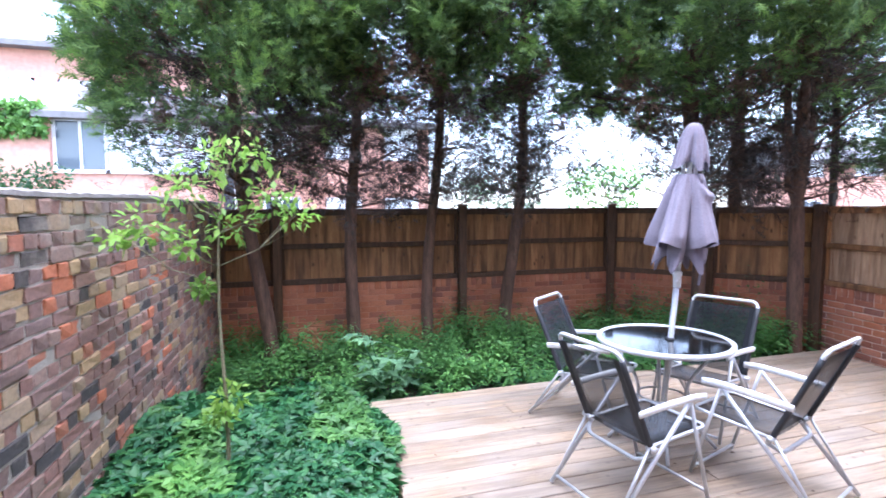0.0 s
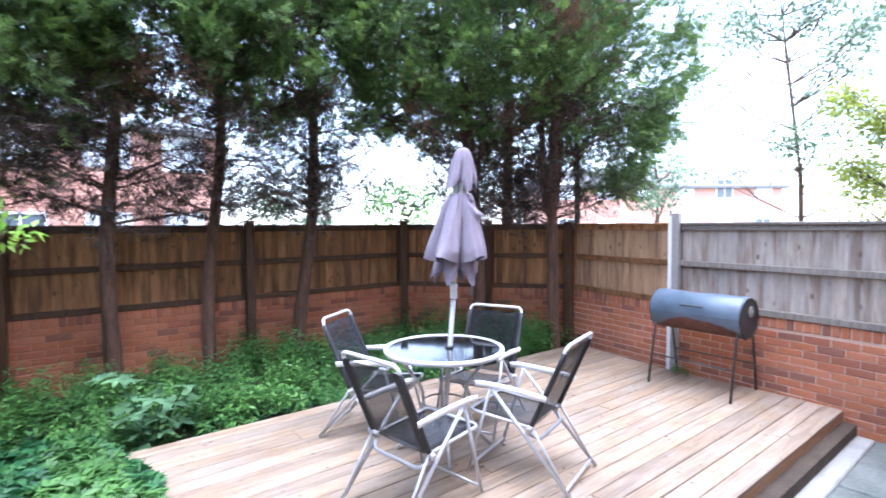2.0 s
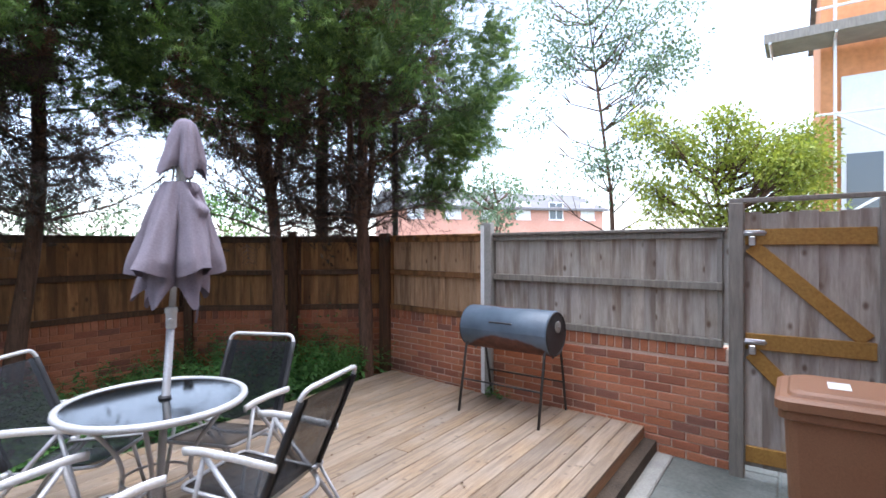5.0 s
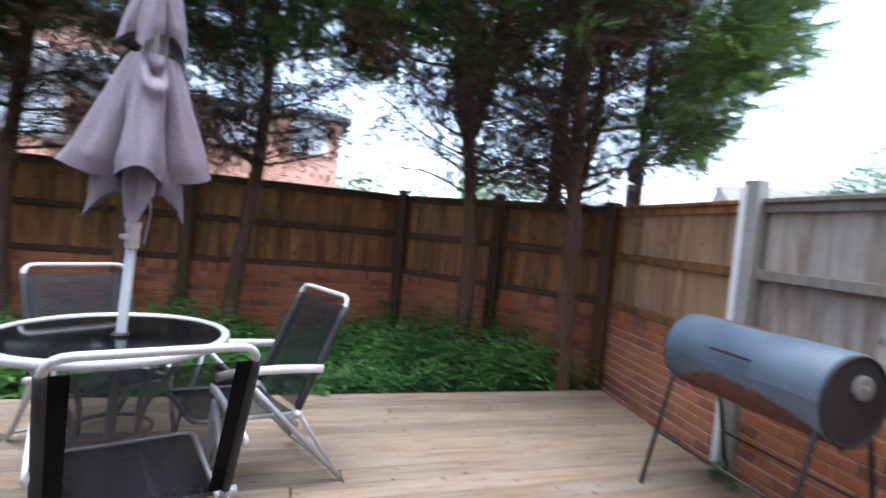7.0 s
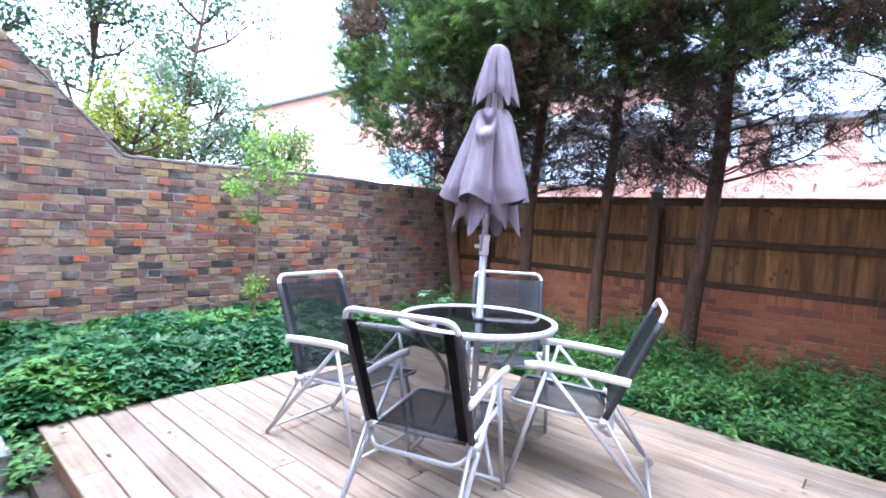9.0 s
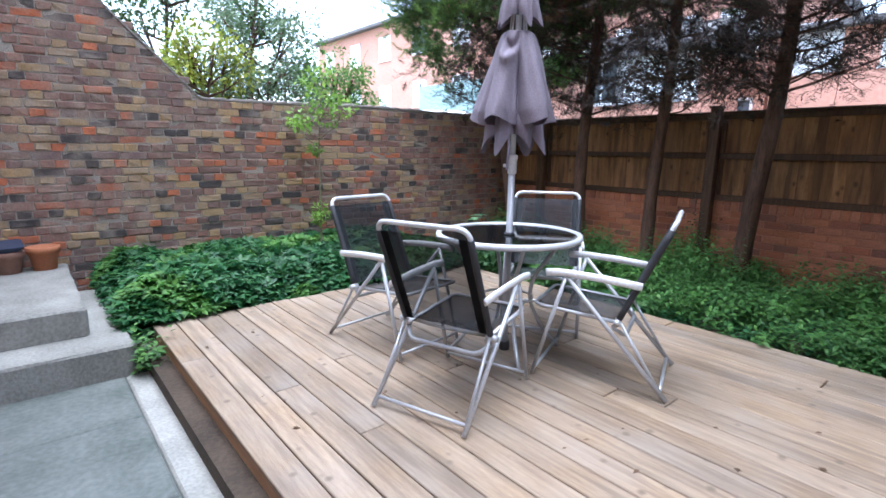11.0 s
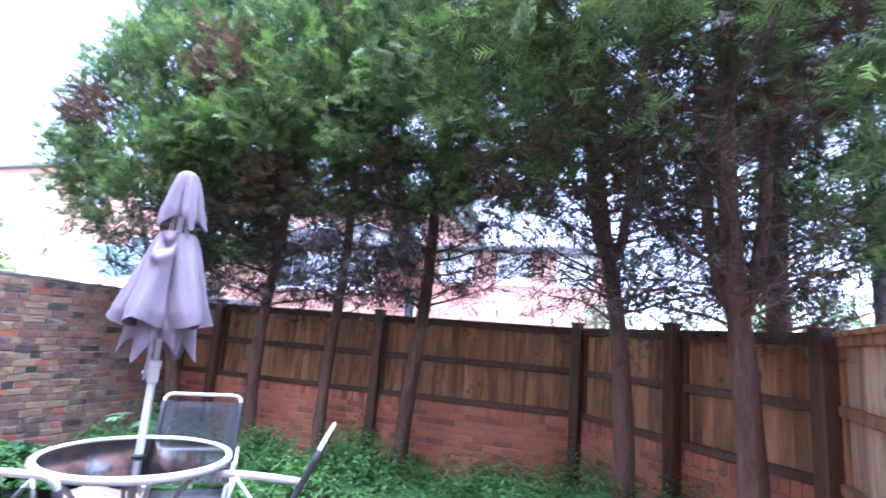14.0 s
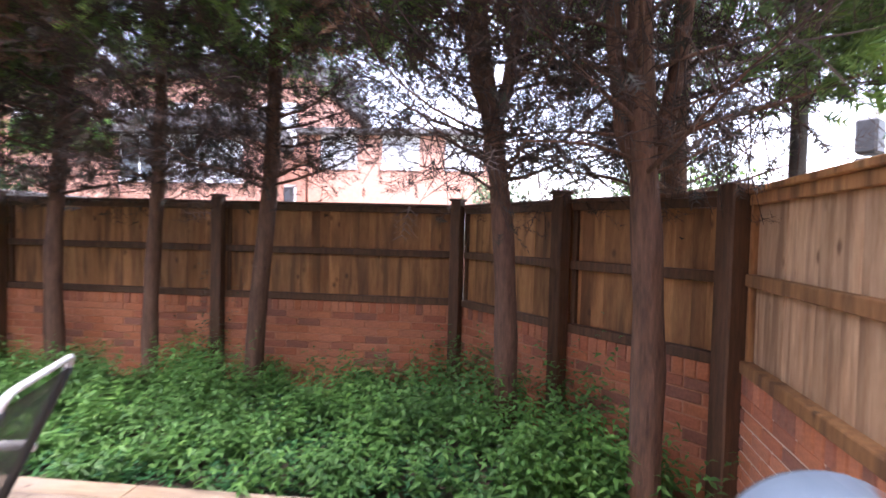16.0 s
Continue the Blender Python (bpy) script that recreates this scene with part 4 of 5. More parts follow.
def dead_fan(fingers=5):
    """A fan of bare dead twiglets along y, thin as wire."""
    v, f = [(-0.014, 0, 0), (0.014, 0, 0), (0, 1.0, 0.05)], [(0, 1, 2)]
    for k in range(fingers):
        y = 0.05 + 0.75 * k / fingers
        reach = 0.42 * (1 - 0.5 * k / fingers)
        for s in (-1, 1):
            b = len(v)
            v += [(0, y, 0), (0, y + 0.03, 0), (s * reach, y + reach * (0.8 + 0.15 * (k % 3)), 0.10 - 0.07 * (k % 4))]
            f.append((b, b + 1, b + 2) if s < 0 else (b, b + 2, b + 1))
            b = len(v)
            v += [(s * reach * 0.5, y + reach * 0.42, 0.03), (s * reach * 0.53, y + reach * 0.47, 0.03), (s * reach * 0.75, y + reach * 0.25, 0.02)]
            f.append((b, b + 1, b + 2))
    return np.array(v), np.array(f)


FAN_V, FAN_F = dead_fan()


def crown_points(r, n, centre, levels, spread_in, low_thin=3.1):
    """Points in the outer shell of a crown, given (height, radius) levels."""
    zs, rs = np.array(levels).T
    z = r.uniform(zs[0], zs[-1], n * 3)
    rad = np.interp(z, zs, rs)
    keep = r.random(n * 3) < (rad / rs.max()) * np.clip((z - zs[0]) / (low_thin - zs[0]), 0.12, 1)
    z, rad = z[keep][:n], rad[keep][:n]
    a = r.uniform(0, 2 * np.pi, len(z))
    lump = 1 + 0.08 * np.sin(3 * a + z * 2.3 + centre[0]) + 0.06 * np.sin(5 * a - z * 3.7 + centre[1] * 3)
    rr = rad * lump * (1 - np.abs(r.normal(0, spread_in, len(z))))
    out = np.stack([np.cos(a), np.sin(a), np.zeros_like(a)], 1)
    p = np.stack([centre[0] + rr * np.cos(a), centre[1] + rr * np.sin(a), z], 1)
    slope = np.gradient(rs, zs)
    out[:, 2] = np.clip(-np.interp(z, zs, slope), -0.6, 1.5)
    return p, unit(out)


def branch_path(r, start, ahead, length, sag, n=6):
    pts, p, d = [start], np.array(start), np.array(ahead, float)
    for k in range(n):
        d = unit(d + r.normal(0, 0.10, 3) + np.array([0, 0, sag]))
        p = p + d * length / n
        pts.append(p)
    return pts


def conifer(x, y, base_r, top, levels, lean=(0, 0), fork=0.0, seed=0, n=320, label="tall dark green cypress with a bare trunk and browned inner twigs", branches=40, low=1.95, inner=1700, skirt=0):
    r = np.random.default_rng(seed)
    tree = thing("cypress_tree", label, "tree", pose(x, y, 0), "cypress row")

    def trunk_at(z):
        return np.array([lean[0] * z + 0.04 * math.sin(z * 1.7 + seed), lean[1] * z + 0.04 * math.sin(z * 1.3 + seed * 2), z])

    zs = np.concatenate([[-0.1, 0.1, 0.3], np.linspace(0.6, top - 0.4, 18)])
    rad = [base_r * (1.35 if z < 0 else 1.18 if z < 0.2 else 1.0) * max(0.12, 1 - 0.8 * max(0, z - 0.5) / top) * (1 + 0.07 * math.sin(z * 9 + seed)) for z in zs]
    part("trunk", bar([trunk_at(z) for z in zs], rad, 10), M_BARK, tree, smooth=True)
    bm = bmesh.new()
    twigs = bmesh.new()
    if fork:
        for s in (-1, 1):
            st = trunk_at(fork)
            pts = [st, st + np.array([s * 0.10, 0.03, 0.22]), st + np.array([s * 0.17, 0.02, 0.7]), st + np.array([s * 0.22, 0.0, 1.6]), st + np.array([s * 0.3, -0.05, 2.6])]
            tube(bm, pts, [base_r * 0.62, base_r * 0.55, base_r * 0.48, base_r * 0.36, base_r * 0.15], 8)
    lz, lr = np.array(levels).T
    tips = []
    for k in range(branches):
        z = low + (top - low - 1.2) * (k / branches) ** 1.5 + r.uniform(-0.08, 0.08)
        a = k * 2.4 + r.uniform(-0.4, 0.4)
        reach = max(r.uniform(0.8, 1.45), float(np.interp(z + 0.4, lz, lr)) * r.uniform(0.75, 1.0))
        pts = branch_path(r, trunk_at(z), (math.cos(a), math.sin(a), 0.25), reach, 0.03)
        br = base_r * r.uniform(0.10, 0.22)
        tube(bm, pts, [br * (1 - 0.14 * j) for j in range(len(pts))], 5)
        for j in range(20):
            f = r.uniform(0.2, 1.0) * (len(pts) - 1.01)
            i = int(f)
            p = pts[i] + (pts[i + 1] - pts[i]) * (f - i)
            d = unit(pts[i + 1] - pts[i] + r.normal(0, 0.65, 3) + np.array([0, 0, -0.05]))
            t2 = branch_path(r, p, d, r.uniform(0.22, 0.55), -0.06, 3)
            tube(twigs, t2, [0.005, 0.004, 0.003, 0.0015], 3)
            tips += t2[1:]
    part("branchwork", bm, M_BARK, tree, "dark bare lower limbs", True)
    part("twigwork", twigs, M_TWIG, tree, "fine dead twigs")
    # green plumes: tufts of sprays that point out and up
    c, out = crown_points(r, n, (lean[0] * 3.5, lean[1] * 3.5), levels, 0.13, 3.5)
    if skirt:
        a = r.uniform(-1.4, 0.5, skirt)
        z = r.uniform(2.35, 3.6, skirt)
        rr = np.interp(z, [2.35, 2.7, 3.6], [0.9, 1.3, 1.6]) * r.uniform(0.72, 1.0, skirt)
        c = np.concatenate([c, np.stack([rr * np.cos(a), rr * np.sin(a), z], 1)])
        out = np.concatenate([out, np.stack([np.cos(a), np.sin(a), np.full(skirt, -0.4)], 1)])
    axis = unit(out * 0.8 + r.normal(0, 0.3, c.shape) + np.array([0, 0, 0.5]))
    long = r.uniform(0.35, 0.75, len(c))
    per = 34
    f = r.random((len(c), per, 1)) ** 0.8
    p = (c - axis * long[:, None] * 0.6)[:, None] + axis[:, None] * long[:, None, None] * f + r.normal(0, 0.085, (len(c), per, 3)) * (1.2 - 0.6 * f)
    ahead = unit(axis[:, None] + r.normal(0, 0.5, p.shape)).reshape(-1, 3)
    up = unit(r.normal(0, 0.7, ahead.shape) + np.array([0, 0, 0.7]))
    turns = turned(ahead, up, r.uniform(0.10, 0.20, len(ahead)))
    p = p.reshape(-1, 3)
    tip = f.reshape(-1) > 0.86
    browned = np.repeat(np.array([noise.noise(Vector((q[0] + x, q[1] + y, q[2])) * 0.9) for q in c]) > (0.5 if skirt else 0.22), per)
    rest("crown", spread("crown", FROND_V, FROND_F, turns[~browned & ~tip], p[~browned & ~tip]), M_CONIFER, tree, kind="")
    rest("fresh_growth", spread("fresh_growth", FROND_V, FROND_F, turns[~browned & tip], p[~browned & tip]), M_FRESH, tree, "bright fresh tips of the sprays", kind="")
    if browned.any():
        rest("browned_crown", spread("browned_crown", FROND_V, FROND_F, turns[browned], p[browned]), M_DEAD, tree, "browned dead sprays", kind="")
    # inner sprays hang on the dead twigs, crown shade put into their near-black colour
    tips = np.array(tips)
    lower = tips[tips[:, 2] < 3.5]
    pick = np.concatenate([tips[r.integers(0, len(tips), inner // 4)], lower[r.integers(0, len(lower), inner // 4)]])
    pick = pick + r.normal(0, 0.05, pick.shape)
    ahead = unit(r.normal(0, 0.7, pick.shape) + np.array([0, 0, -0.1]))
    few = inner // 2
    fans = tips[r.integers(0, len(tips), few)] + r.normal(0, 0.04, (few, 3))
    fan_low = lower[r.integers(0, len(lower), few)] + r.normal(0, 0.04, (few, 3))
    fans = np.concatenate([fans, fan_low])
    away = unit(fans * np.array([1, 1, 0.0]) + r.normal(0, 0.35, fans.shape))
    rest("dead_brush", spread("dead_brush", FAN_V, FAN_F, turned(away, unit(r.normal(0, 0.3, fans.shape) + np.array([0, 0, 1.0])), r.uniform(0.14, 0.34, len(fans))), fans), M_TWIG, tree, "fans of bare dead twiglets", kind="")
    rest("inner_sprays", spread("inner_sprays", FROND_V, FROND_F, turned(ahead, unit(r.normal(0, 0.5, pick.shape) + np.array([0, 0, 1.0])), r.uniform(0.07, 0.16, len(pick))), pick), M_INNER, tree, "sparse inner sprays, coloured near-black for crown shade", kind="")
    return tree


ROW = [(2.85, 0.4), (3.25, 1.05), (3.7, 1.5), (4.4, 1.6), (5.4, 1.35), (6.4, 0.7), (7.0, 0.12)]
WIDEROW = [(2.9, 0.4), (3.3, 1.2), (3.8, 1.75), (4.5, 1.85), (5.4, 1.5), (6.2, 0.8), (6.8, 0.12)]
ENDROW = [(2.3, 0.6), (2.7, 1.15), (3.3, 1.35), (4.2, 1.38), (5.0, 1.2), (5.8, 0.8), (6.3, 0.1)]
CORNER = [(2.7, 0.4), (3.1, 1.2), (3.6, 1.7), (4.4, 1.7), (5.5, 1.25), (6.3, 0.7), (6.9, 0.1)]
conifer(-0.36, 5.62, 0.085, 6.5, ENDROW, (-0.10, 0.0), seed=1, low=2.0, n=640)
conifer(0.58, 5.90, 0.085, 6.8, ROW, (0.03, -0.02), seed=2, n=430)
conifer(1.56, 5.88, 0.075, 7.0, ROW, (0.04, -0.03), seed=3, n=430)
conifer(2.63, 5.80, 0.085, 7.0, ROW, (0.06, -0.02), seed=4, n=430)
conifer(4.95, 4.93, 0.085, 6.8, WIDEROW, (-0.095, -0.075), 2.4, seed=5, branches=56, n=460, inner=1000, label="cypress with a bowed trunk that forks above the fence")
conifer(5.58, 4.10, 0.088, 6.9, CORNER, (-0.03, -0.035), 1.95, seed=6, branches=52, n=360, inner=1100, skirt=80, label="stout cypress in the fence corner with pale stripped bark")
conifer(6.22, 5.58, 0.12, 7.2, CORNER, (0.0, 0.0), seed=7, n=300, inner=1200, label="thick-trunked dark cypress behind the fence")

# ---- leaves ----
M_DARKIVY = leaf_surface("dark_ivy_leaves", [(0.015, 0.035, 0.012), (0.03, 0.06, 0.02)], 0.4, 0.15)
LEAF_V = np.array([(0, 0, 0), (0.26, 0.42, 0.05), (0, 1, -0.10), (-0.26, 0.42, 0.05), (0, 0.45, -0.03)])
NETTLE_V = LEAF_V * np.array([0.72, 1.0, 1.0]) + np.array([(0, 0, 0), (0, 0, -0.02), (0, 0, -0.22), (0, 0, -0.02), (0, 0, 0)])
LEAF_F = np.array([(0, 1, 4), (1, 2, 4), (2, 3, 4), (3, 0, 4)])


def lobed():
    v, f = [], []
    for a, s in ((0, 1.0), (62, 0.85), (-62, 0.85), (118, 0.6), (-118, 0.6)):
        c, d = math.cos(radians(a)), math.sin(radians(a))
        b = len(v)
        for px, py, pz in ((0, 0, 0), (0.24, 0.45, 0.04), (0, 1, -0.12), (-0.24, 0.45, 0.04)):
            v.append((s * (px * c - py * d), s * (px * d + py * c), pz * s))
        f += [(b, b + 1, b + 2), (b, b + 2, b + 3)]
    return np.array(v), np.array(f)


LOBED_V, LOBED_F = lobed()


def height_noise(x, y, s=1.0):
    return np.array([noise.noise(Vector((a * s, b * s, 3.1))) for a, b in zip(x, y)])


def wall_x(y):
    return W0.x + (y - W0.y) * wall_run.x / wall_run.y


# low dark ground cover between the wall and the deck
r = np.random.default_rng(21)
n = 12500
y = r.uniform(0.66, 4.05, n)
x = r.uniform(0, 1, n)
right = 0.50 + 0.10 * np.sin(y * 2.3) - 0.16 * np.clip((y - 3.3) / 0.7, 0, 1) - 0.08 * np.clip((1.25 - y) / 0.5, 0, 1)
left = wall_x(y) + 0.03
x = left + (right - left) * x
edge = np.minimum(np.minimum(right - x, 0.4), np.minimum((4.1 - y) * 1.2, (y - 0.6) * 1.3)).clip(0.02, 0.4) / 0.4
h = 0.16 + 0.30 * np.sqrt(edge) + 0.10 * height_noise(x, y, 1.7) + 0.05 * height_noise(x, y, 5)
depth = r.random(n) ** 2.2
places = np.stack([x, y, np.maximum(0.12, h * (1 - 0.55 * depth))], 1)
on_deck = (places[:, 0] > 0.45) & (places[:, 1] > 0.8)
places[on_deck, 2] = np.maximum(places[on_deck, 2], 0.25)
up = unit(r.normal(0, 0.38, places.shape) + np.array([0, 0, 1.0]))
ahead = unit(r.normal(0, 1, places.shape) * np.array([1, 1, 0.25]))
turns = turned(ahead, up, r.uniform(0.055, 0.105, n))
young = height_noise(x, y, 2.2) > 0.18
rest("ground_cover", spread("ground_cover", LOBED_V, LOBED_F, turns[~young], places[~young]), M_COVER, None, "low dark green lobed ground cover in the bed", "ground cover")
rest("ground_cover", spread("ground_cover", LOBED_V, LOBED_F, turns[young], places[young]), M_NETTLE, None, "fresh lighter green shoots among the ground cover", "ground cover")


def shoots(name, xs, ys, heights, per, size, material, label, seed, ground=0.10, shape=None):
    """Upright leafy stems: leaves in turning pairs up each stem."""
    r = np.random.default_rng(seed)
    n = len(xs)
    t = np.tile(np.linspace(0.25, 1.0, per), (n, 1)) + r.normal(0, 0.03, (n, per))
    tilt = r.normal(0, 0.22, (n, 2))
    a = r.uniform(0, 6.28, (n, 1)) + np.arange(per) * 2.4
    stem = np.stack([xs[:, None] + tilt[:, :1] * t * heights[:, None], ys[:, None] + tilt[:, 1:] * t * heights[:, None], ground + t * heights[:, None]], -1)
    out = np.stack([np.cos(a), np.sin(a), r.uniform(-0.25, 0.55, a.shape)], -1)
    s = size * r.uniform(0.65, 1.25, (n, per)) * (1.15 - 0.5 * t)
    up = unit(np.array([0, 0, 1.0]) + r.normal(0, 0.25, out.shape))
    turns = turned(unit(out).reshape(-1, 3), up.reshape(-1, 3), s.reshape(-1))
    return rest(name, spread(name, LEAF_V if shape is None else shape, LEAF_F, turns, stem.reshape(-1, 3)), material, None, label, "plants")


r = np.random.default_rng(33)
n = 4300
x, y = r.uniform(-0.95, 5.95, n), 4.02 + 2.1 * r.random(n)
bare = height_noise(x, y, 1.05)
density = height_noise(x, y, 2.4)
inside = (r.random(n) < 0.62 + 1.5 * density) & (y < 6.12) & (y < 6.12 - np.clip(x - 4.4, 0, 2) * 1.05 - np.clip(x - 5.2, 0, 1) * 0.75) & ((bare < 0.26) | (x > 3.2)) & ~((x < 0.1) & (y < 4.7))
x, y = x[inside], y[inside]
h = (0.15 + 0.17 * np.clip((y - 4.0) / 0.8, 0, 1) + 0.36 * height_noise(x, y, 2.0) + 0.26 * np.clip((x - 3.8) / 1.2, 0, 1)) * r.uniform(0.65, 1.35, len(x))
shoots("nettle_bed", x, y, np.maximum(0.12, h), 17, 0.085, M_NETTLE, "dense fresh green nettles in the back bed", 34, shape=NETTLE_V)
clump = np.random.default_rng(36)
shoots("nettle_clump", 5.22 + clump.normal(0, 0.17, 170), 4.34 + clump.normal(0, 0.13, 170), clump.uniform(0.25, 0.55, 170), 17, 0.085, M_NETTLE, "tall fresh nettles round the corner tree", 37, shape=NETTLE_V)
n = 1900
x2, y2 = r.uniform(-0.9, 5.6, n), 4.03 + 1.9 * r.random(n)
keep2 = (y2 < 6.0 - np.clip(x2 - 4.4, 0, 2) * 1.1) & (height_noise(x2, y2, 1.05) < 0.3) & ~((x2 < 0.0) & (y2 < 4.7))
shoots("undergrowth", x2[keep2], y2[keep2], 0.05 + 0.12 * r.random(keep2.sum()), 10, 0.06, M_COVER, "low dark weeds under the nettles", 35)

# large-leaved mallow by the deck corner
mallow = thing("mallow_plant", "grey-green large-leaved mallow at the deck edge", "plant", pose(0.72, 4.16, 0.1))
r = np.random.default_rng(41)
bm = bmesh.new()
spots, aims = [], []
for k in range(7):
    a = k * 0.9 + 0.3
    tipv = Vector((0.28 * math.cos(a), 0.24 * math.sin(a), 0.36 + 0.11 * (k % 4)))
    tube(bm, [(0, 0, 0), tipv * 0.5 + Vector((0, 0, 0.05)), tipv], [0.008, 0.006, 0.004], 5)
    for j in range(5):
        f = 0.45 + 0.13 * j
        spots.append(np.array(tipv) * f + r.normal(0, 0.035, 3))
        aims.append([math.cos(a + r.normal(0, 0.9)), math.sin(a + r.normal(0, 0.9)), 0.05])
part("stalk", bm, M_COVER, mallow)
M_MALLOW = leaf_surface("mallow_leaves", [(0.07, 0.15, 0.075), (0.11, 0.21, 0.11), (0.09, 0.18, 0.09)], 0.7, 0.25)
spots, aims = np.array(spots), np.array(aims)
rest("leaves", spread("leaves", LOBED_V * np.array([1.25, 1, 1]), LOBED_F, turned(unit(aims), unit(r.normal(0, 0.3, aims.shape) + np.array([0, 0, 1])), r.uniform(0.10, 0.155, len(spots))), spots), M_MALLOW, mallow, kind="")

# weed tuft by the concrete post
weed_r = np.random.default_rng(44)
shoots("weed_tuft", 5.62 + weed_r.normal(0, 0.05, 14), 2.32 + weed_r.normal(0, 0.09, 14), weed_r.uniform(0.05, 0.14, 14), 8, 0.05, M_NETTLE, "small green weed growing by the post", 45, 0.2)

shoots("step_weed", 0.86 + weed_r.normal(0, 0.08, 26), 0.76 + weed_r.normal(0, 0.045, 26), weed_r.uniform(0.10, 0.30, 26), 8, 0.075, M_NETTLE, "yellowing green weed beside the step", 46, 0.0)
shoots("post_ivy", 2.03 + weed_r.normal(0, 0.03, 30), 6.05 + weed_r.normal(0, 0.02, 30), weed_r.uniform(0.3, 1.35, 30), 14, 0.05, M_DARKIVY, "dark ivy climbing beside the fence post", 47, 0.1)
lr = np.random.default_rng(48)
lx, ly = lr.uniform(0.7, 5.2, 46), lr.uniform(1.0, 3.8, 46)
rest("fallen_leaves", spread("fallen_leaves", LEAF_V, LEAF_F, turned(unit(lr.normal(0, 1, (46, 3)) * np.array([1, 1, 0.1])), unit(lr.normal(0, 0.15, (46, 3)) + np.array([0, 0, 1.0])), lr.uniform(0.02, 0.045, 46)),
                             np.stack([lx, ly, np.full(46, DECK + 0.006)], 1)), M_DEAD, None, "small brown fallen leaves on the deck", "leaves")

# ---- broad-leaved trees, shrubs and the sapling ----


def leafy(name, at, stems, clumps, per, size, material, label, category, seed, stem_r=0.05, leaf=None, bark=None):
    """A trunk with limbs out to clumps of leaves; clumps are (x, y, z, radius) from its base."""
    r = np.random.default_rng(seed)
    t = thing(name, label, category, pose(*at))
    bm = bmesh.new()
    for s in stems:
        tube(bm, rounded(s, 0.3, 3), [stem_r * (1 - 0.75 * k / (len(rounded(s, 0.3, 3)) - 1)) for k in range(len(rounded(s, 0.3, 3)))], 7)
    ends = [Vector(a).lerp(Vector(b), k / 6) for s in stems for a, b in zip(s, s[1:]) for k in range(7) if k or a is not s[0]]
    for c in clumps:
        c3 = Vector(c[:3])
        st = min(ends, key=lambda p: (p - c3).length + (3 if p.z > c3.z - 0.5 * math.hypot(p.x - c3.x, p.y - c3.y) else 0))
        mid = st.lerp(c3, 0.5) + Vector((0, 0, -0.1 * (st - c3).length))
        tube(bm, [st, mid, c3], [stem_r * 0.35, stem_r * 0.25, stem_r * 0.1], 5)
        for _ in range(3):
            tube(bm, [mid, c3 + Vector(r.normal(0, c[3] * 0.5, 3))], [stem_r * 0.16, stem_r * 0.05], 4)
    part("trunk", bm, bark or M_BARK, t, smooth=True)
    cl = np.array(clumps)
    which = r.integers(0, len(cl), per * len(cl))
    d = unit(r.normal(0, 1, (len(which), 3))) * (r.random((len(which), 1)) ** 0.45)
    p = cl[which, :3] + d * cl[which, 3:4] * np.array([1, 1, 0.75])
    up = unit(r.normal(0, 0.5, p.shape) + np.array([0, 0, 1.0]))
    ahead = unit(d + r.normal(0, 0.6, p.shape) + np.array([0, 0, -0.15]))
    v, f = leaf or (LEAF_V, LEAF_F)
    rest("crown", spread("crown", v, f, turned(ahead, up, size * r.uniform(0.6, 1.3, len(p))), p), material, t, kind="")
    return t


def clumps_in(seed, n, lo, hi, rad):
    r = random.Random(seed)
    return [(r.uniform(lo[0], hi[0]), r.uniform(lo[1], hi[1]), r.uniform(lo[2], hi[2]), r.uniform(*rad)) for _ in range(n)]


M_THIN = plain("thin_green_bark", (0.12, 0.11, 0.06), (0.22, 0.20, 0.12), 0.9, 0, 8, 60, 0.3)
leafy("elder_sapling", (-0.50, 2.70, 0.1), [[(0, 0, 0), (0.015, 0.0, 0.6), (-0.02, 0.02, 1.2), (0.0, 0.03, 1.75), (0.06, 0.05, 2.05)]],
      [(-0.35, 0.0, 1.72, 0.15), (-0.20, 0.1, 1.90, 0.14), (0.0, -0.05, 2.06, 0.15), (0.16, 0.05, 2.12, 0.13), (0.28, 0.0, 1.86, 0.15), (0.42, 0.1, 1.76, 0.12), (-0.48, 0.0, 1.66, 0.10),
       (0.05, 0.1, 1.72, 0.16), (-0.15, -0.1, 1.62, 0.12), (0.03, 0.0, 0.72, 0.10), (-0.03, 0.0, 0.62, 0.08), (-0.10, 0.02, 1.36, 0.06)], 62, 0.058, M_SAPLING,
      "slim young elder sapling with fresh pale leaves", "sapling", 51, 0.013, bark=M_THIN)

M_AIRY = leaf_surface("airy_tree_leaves", [(0.05, 0.10, 0.04), (0.09, 0.15, 0.06), (0.13, 0.19, 0.08)], 0.5, 0.4)
M_YELLOW = leaf_surface("yellow_green_leaves", [(0.22, 0.26, 0.03), (0.32, 0.34, 0.05), (0.16, 0.22, 0.04)], 0.5, 0.45)
M_GREY = leaf_surface("grey_green_leaves", [(0.12, 0.18, 0.11), (0.18, 0.24, 0.15), (0.09, 0.15, 0.08)], 0.6, 0.35)
M_MID = leaf_surface("shrub_leaves", [(0.09, 0.20, 0.035), (0.15, 0.28, 0.06), (0.07, 0.16, 0.04)], 0.5, 0.4)
M_DARKSHRUB = leaf_surface("dark_shrub_leaves", [(0.02, 0.06, 0.02), (0.04, 0.10, 0.03)], 0.5, 0.3)
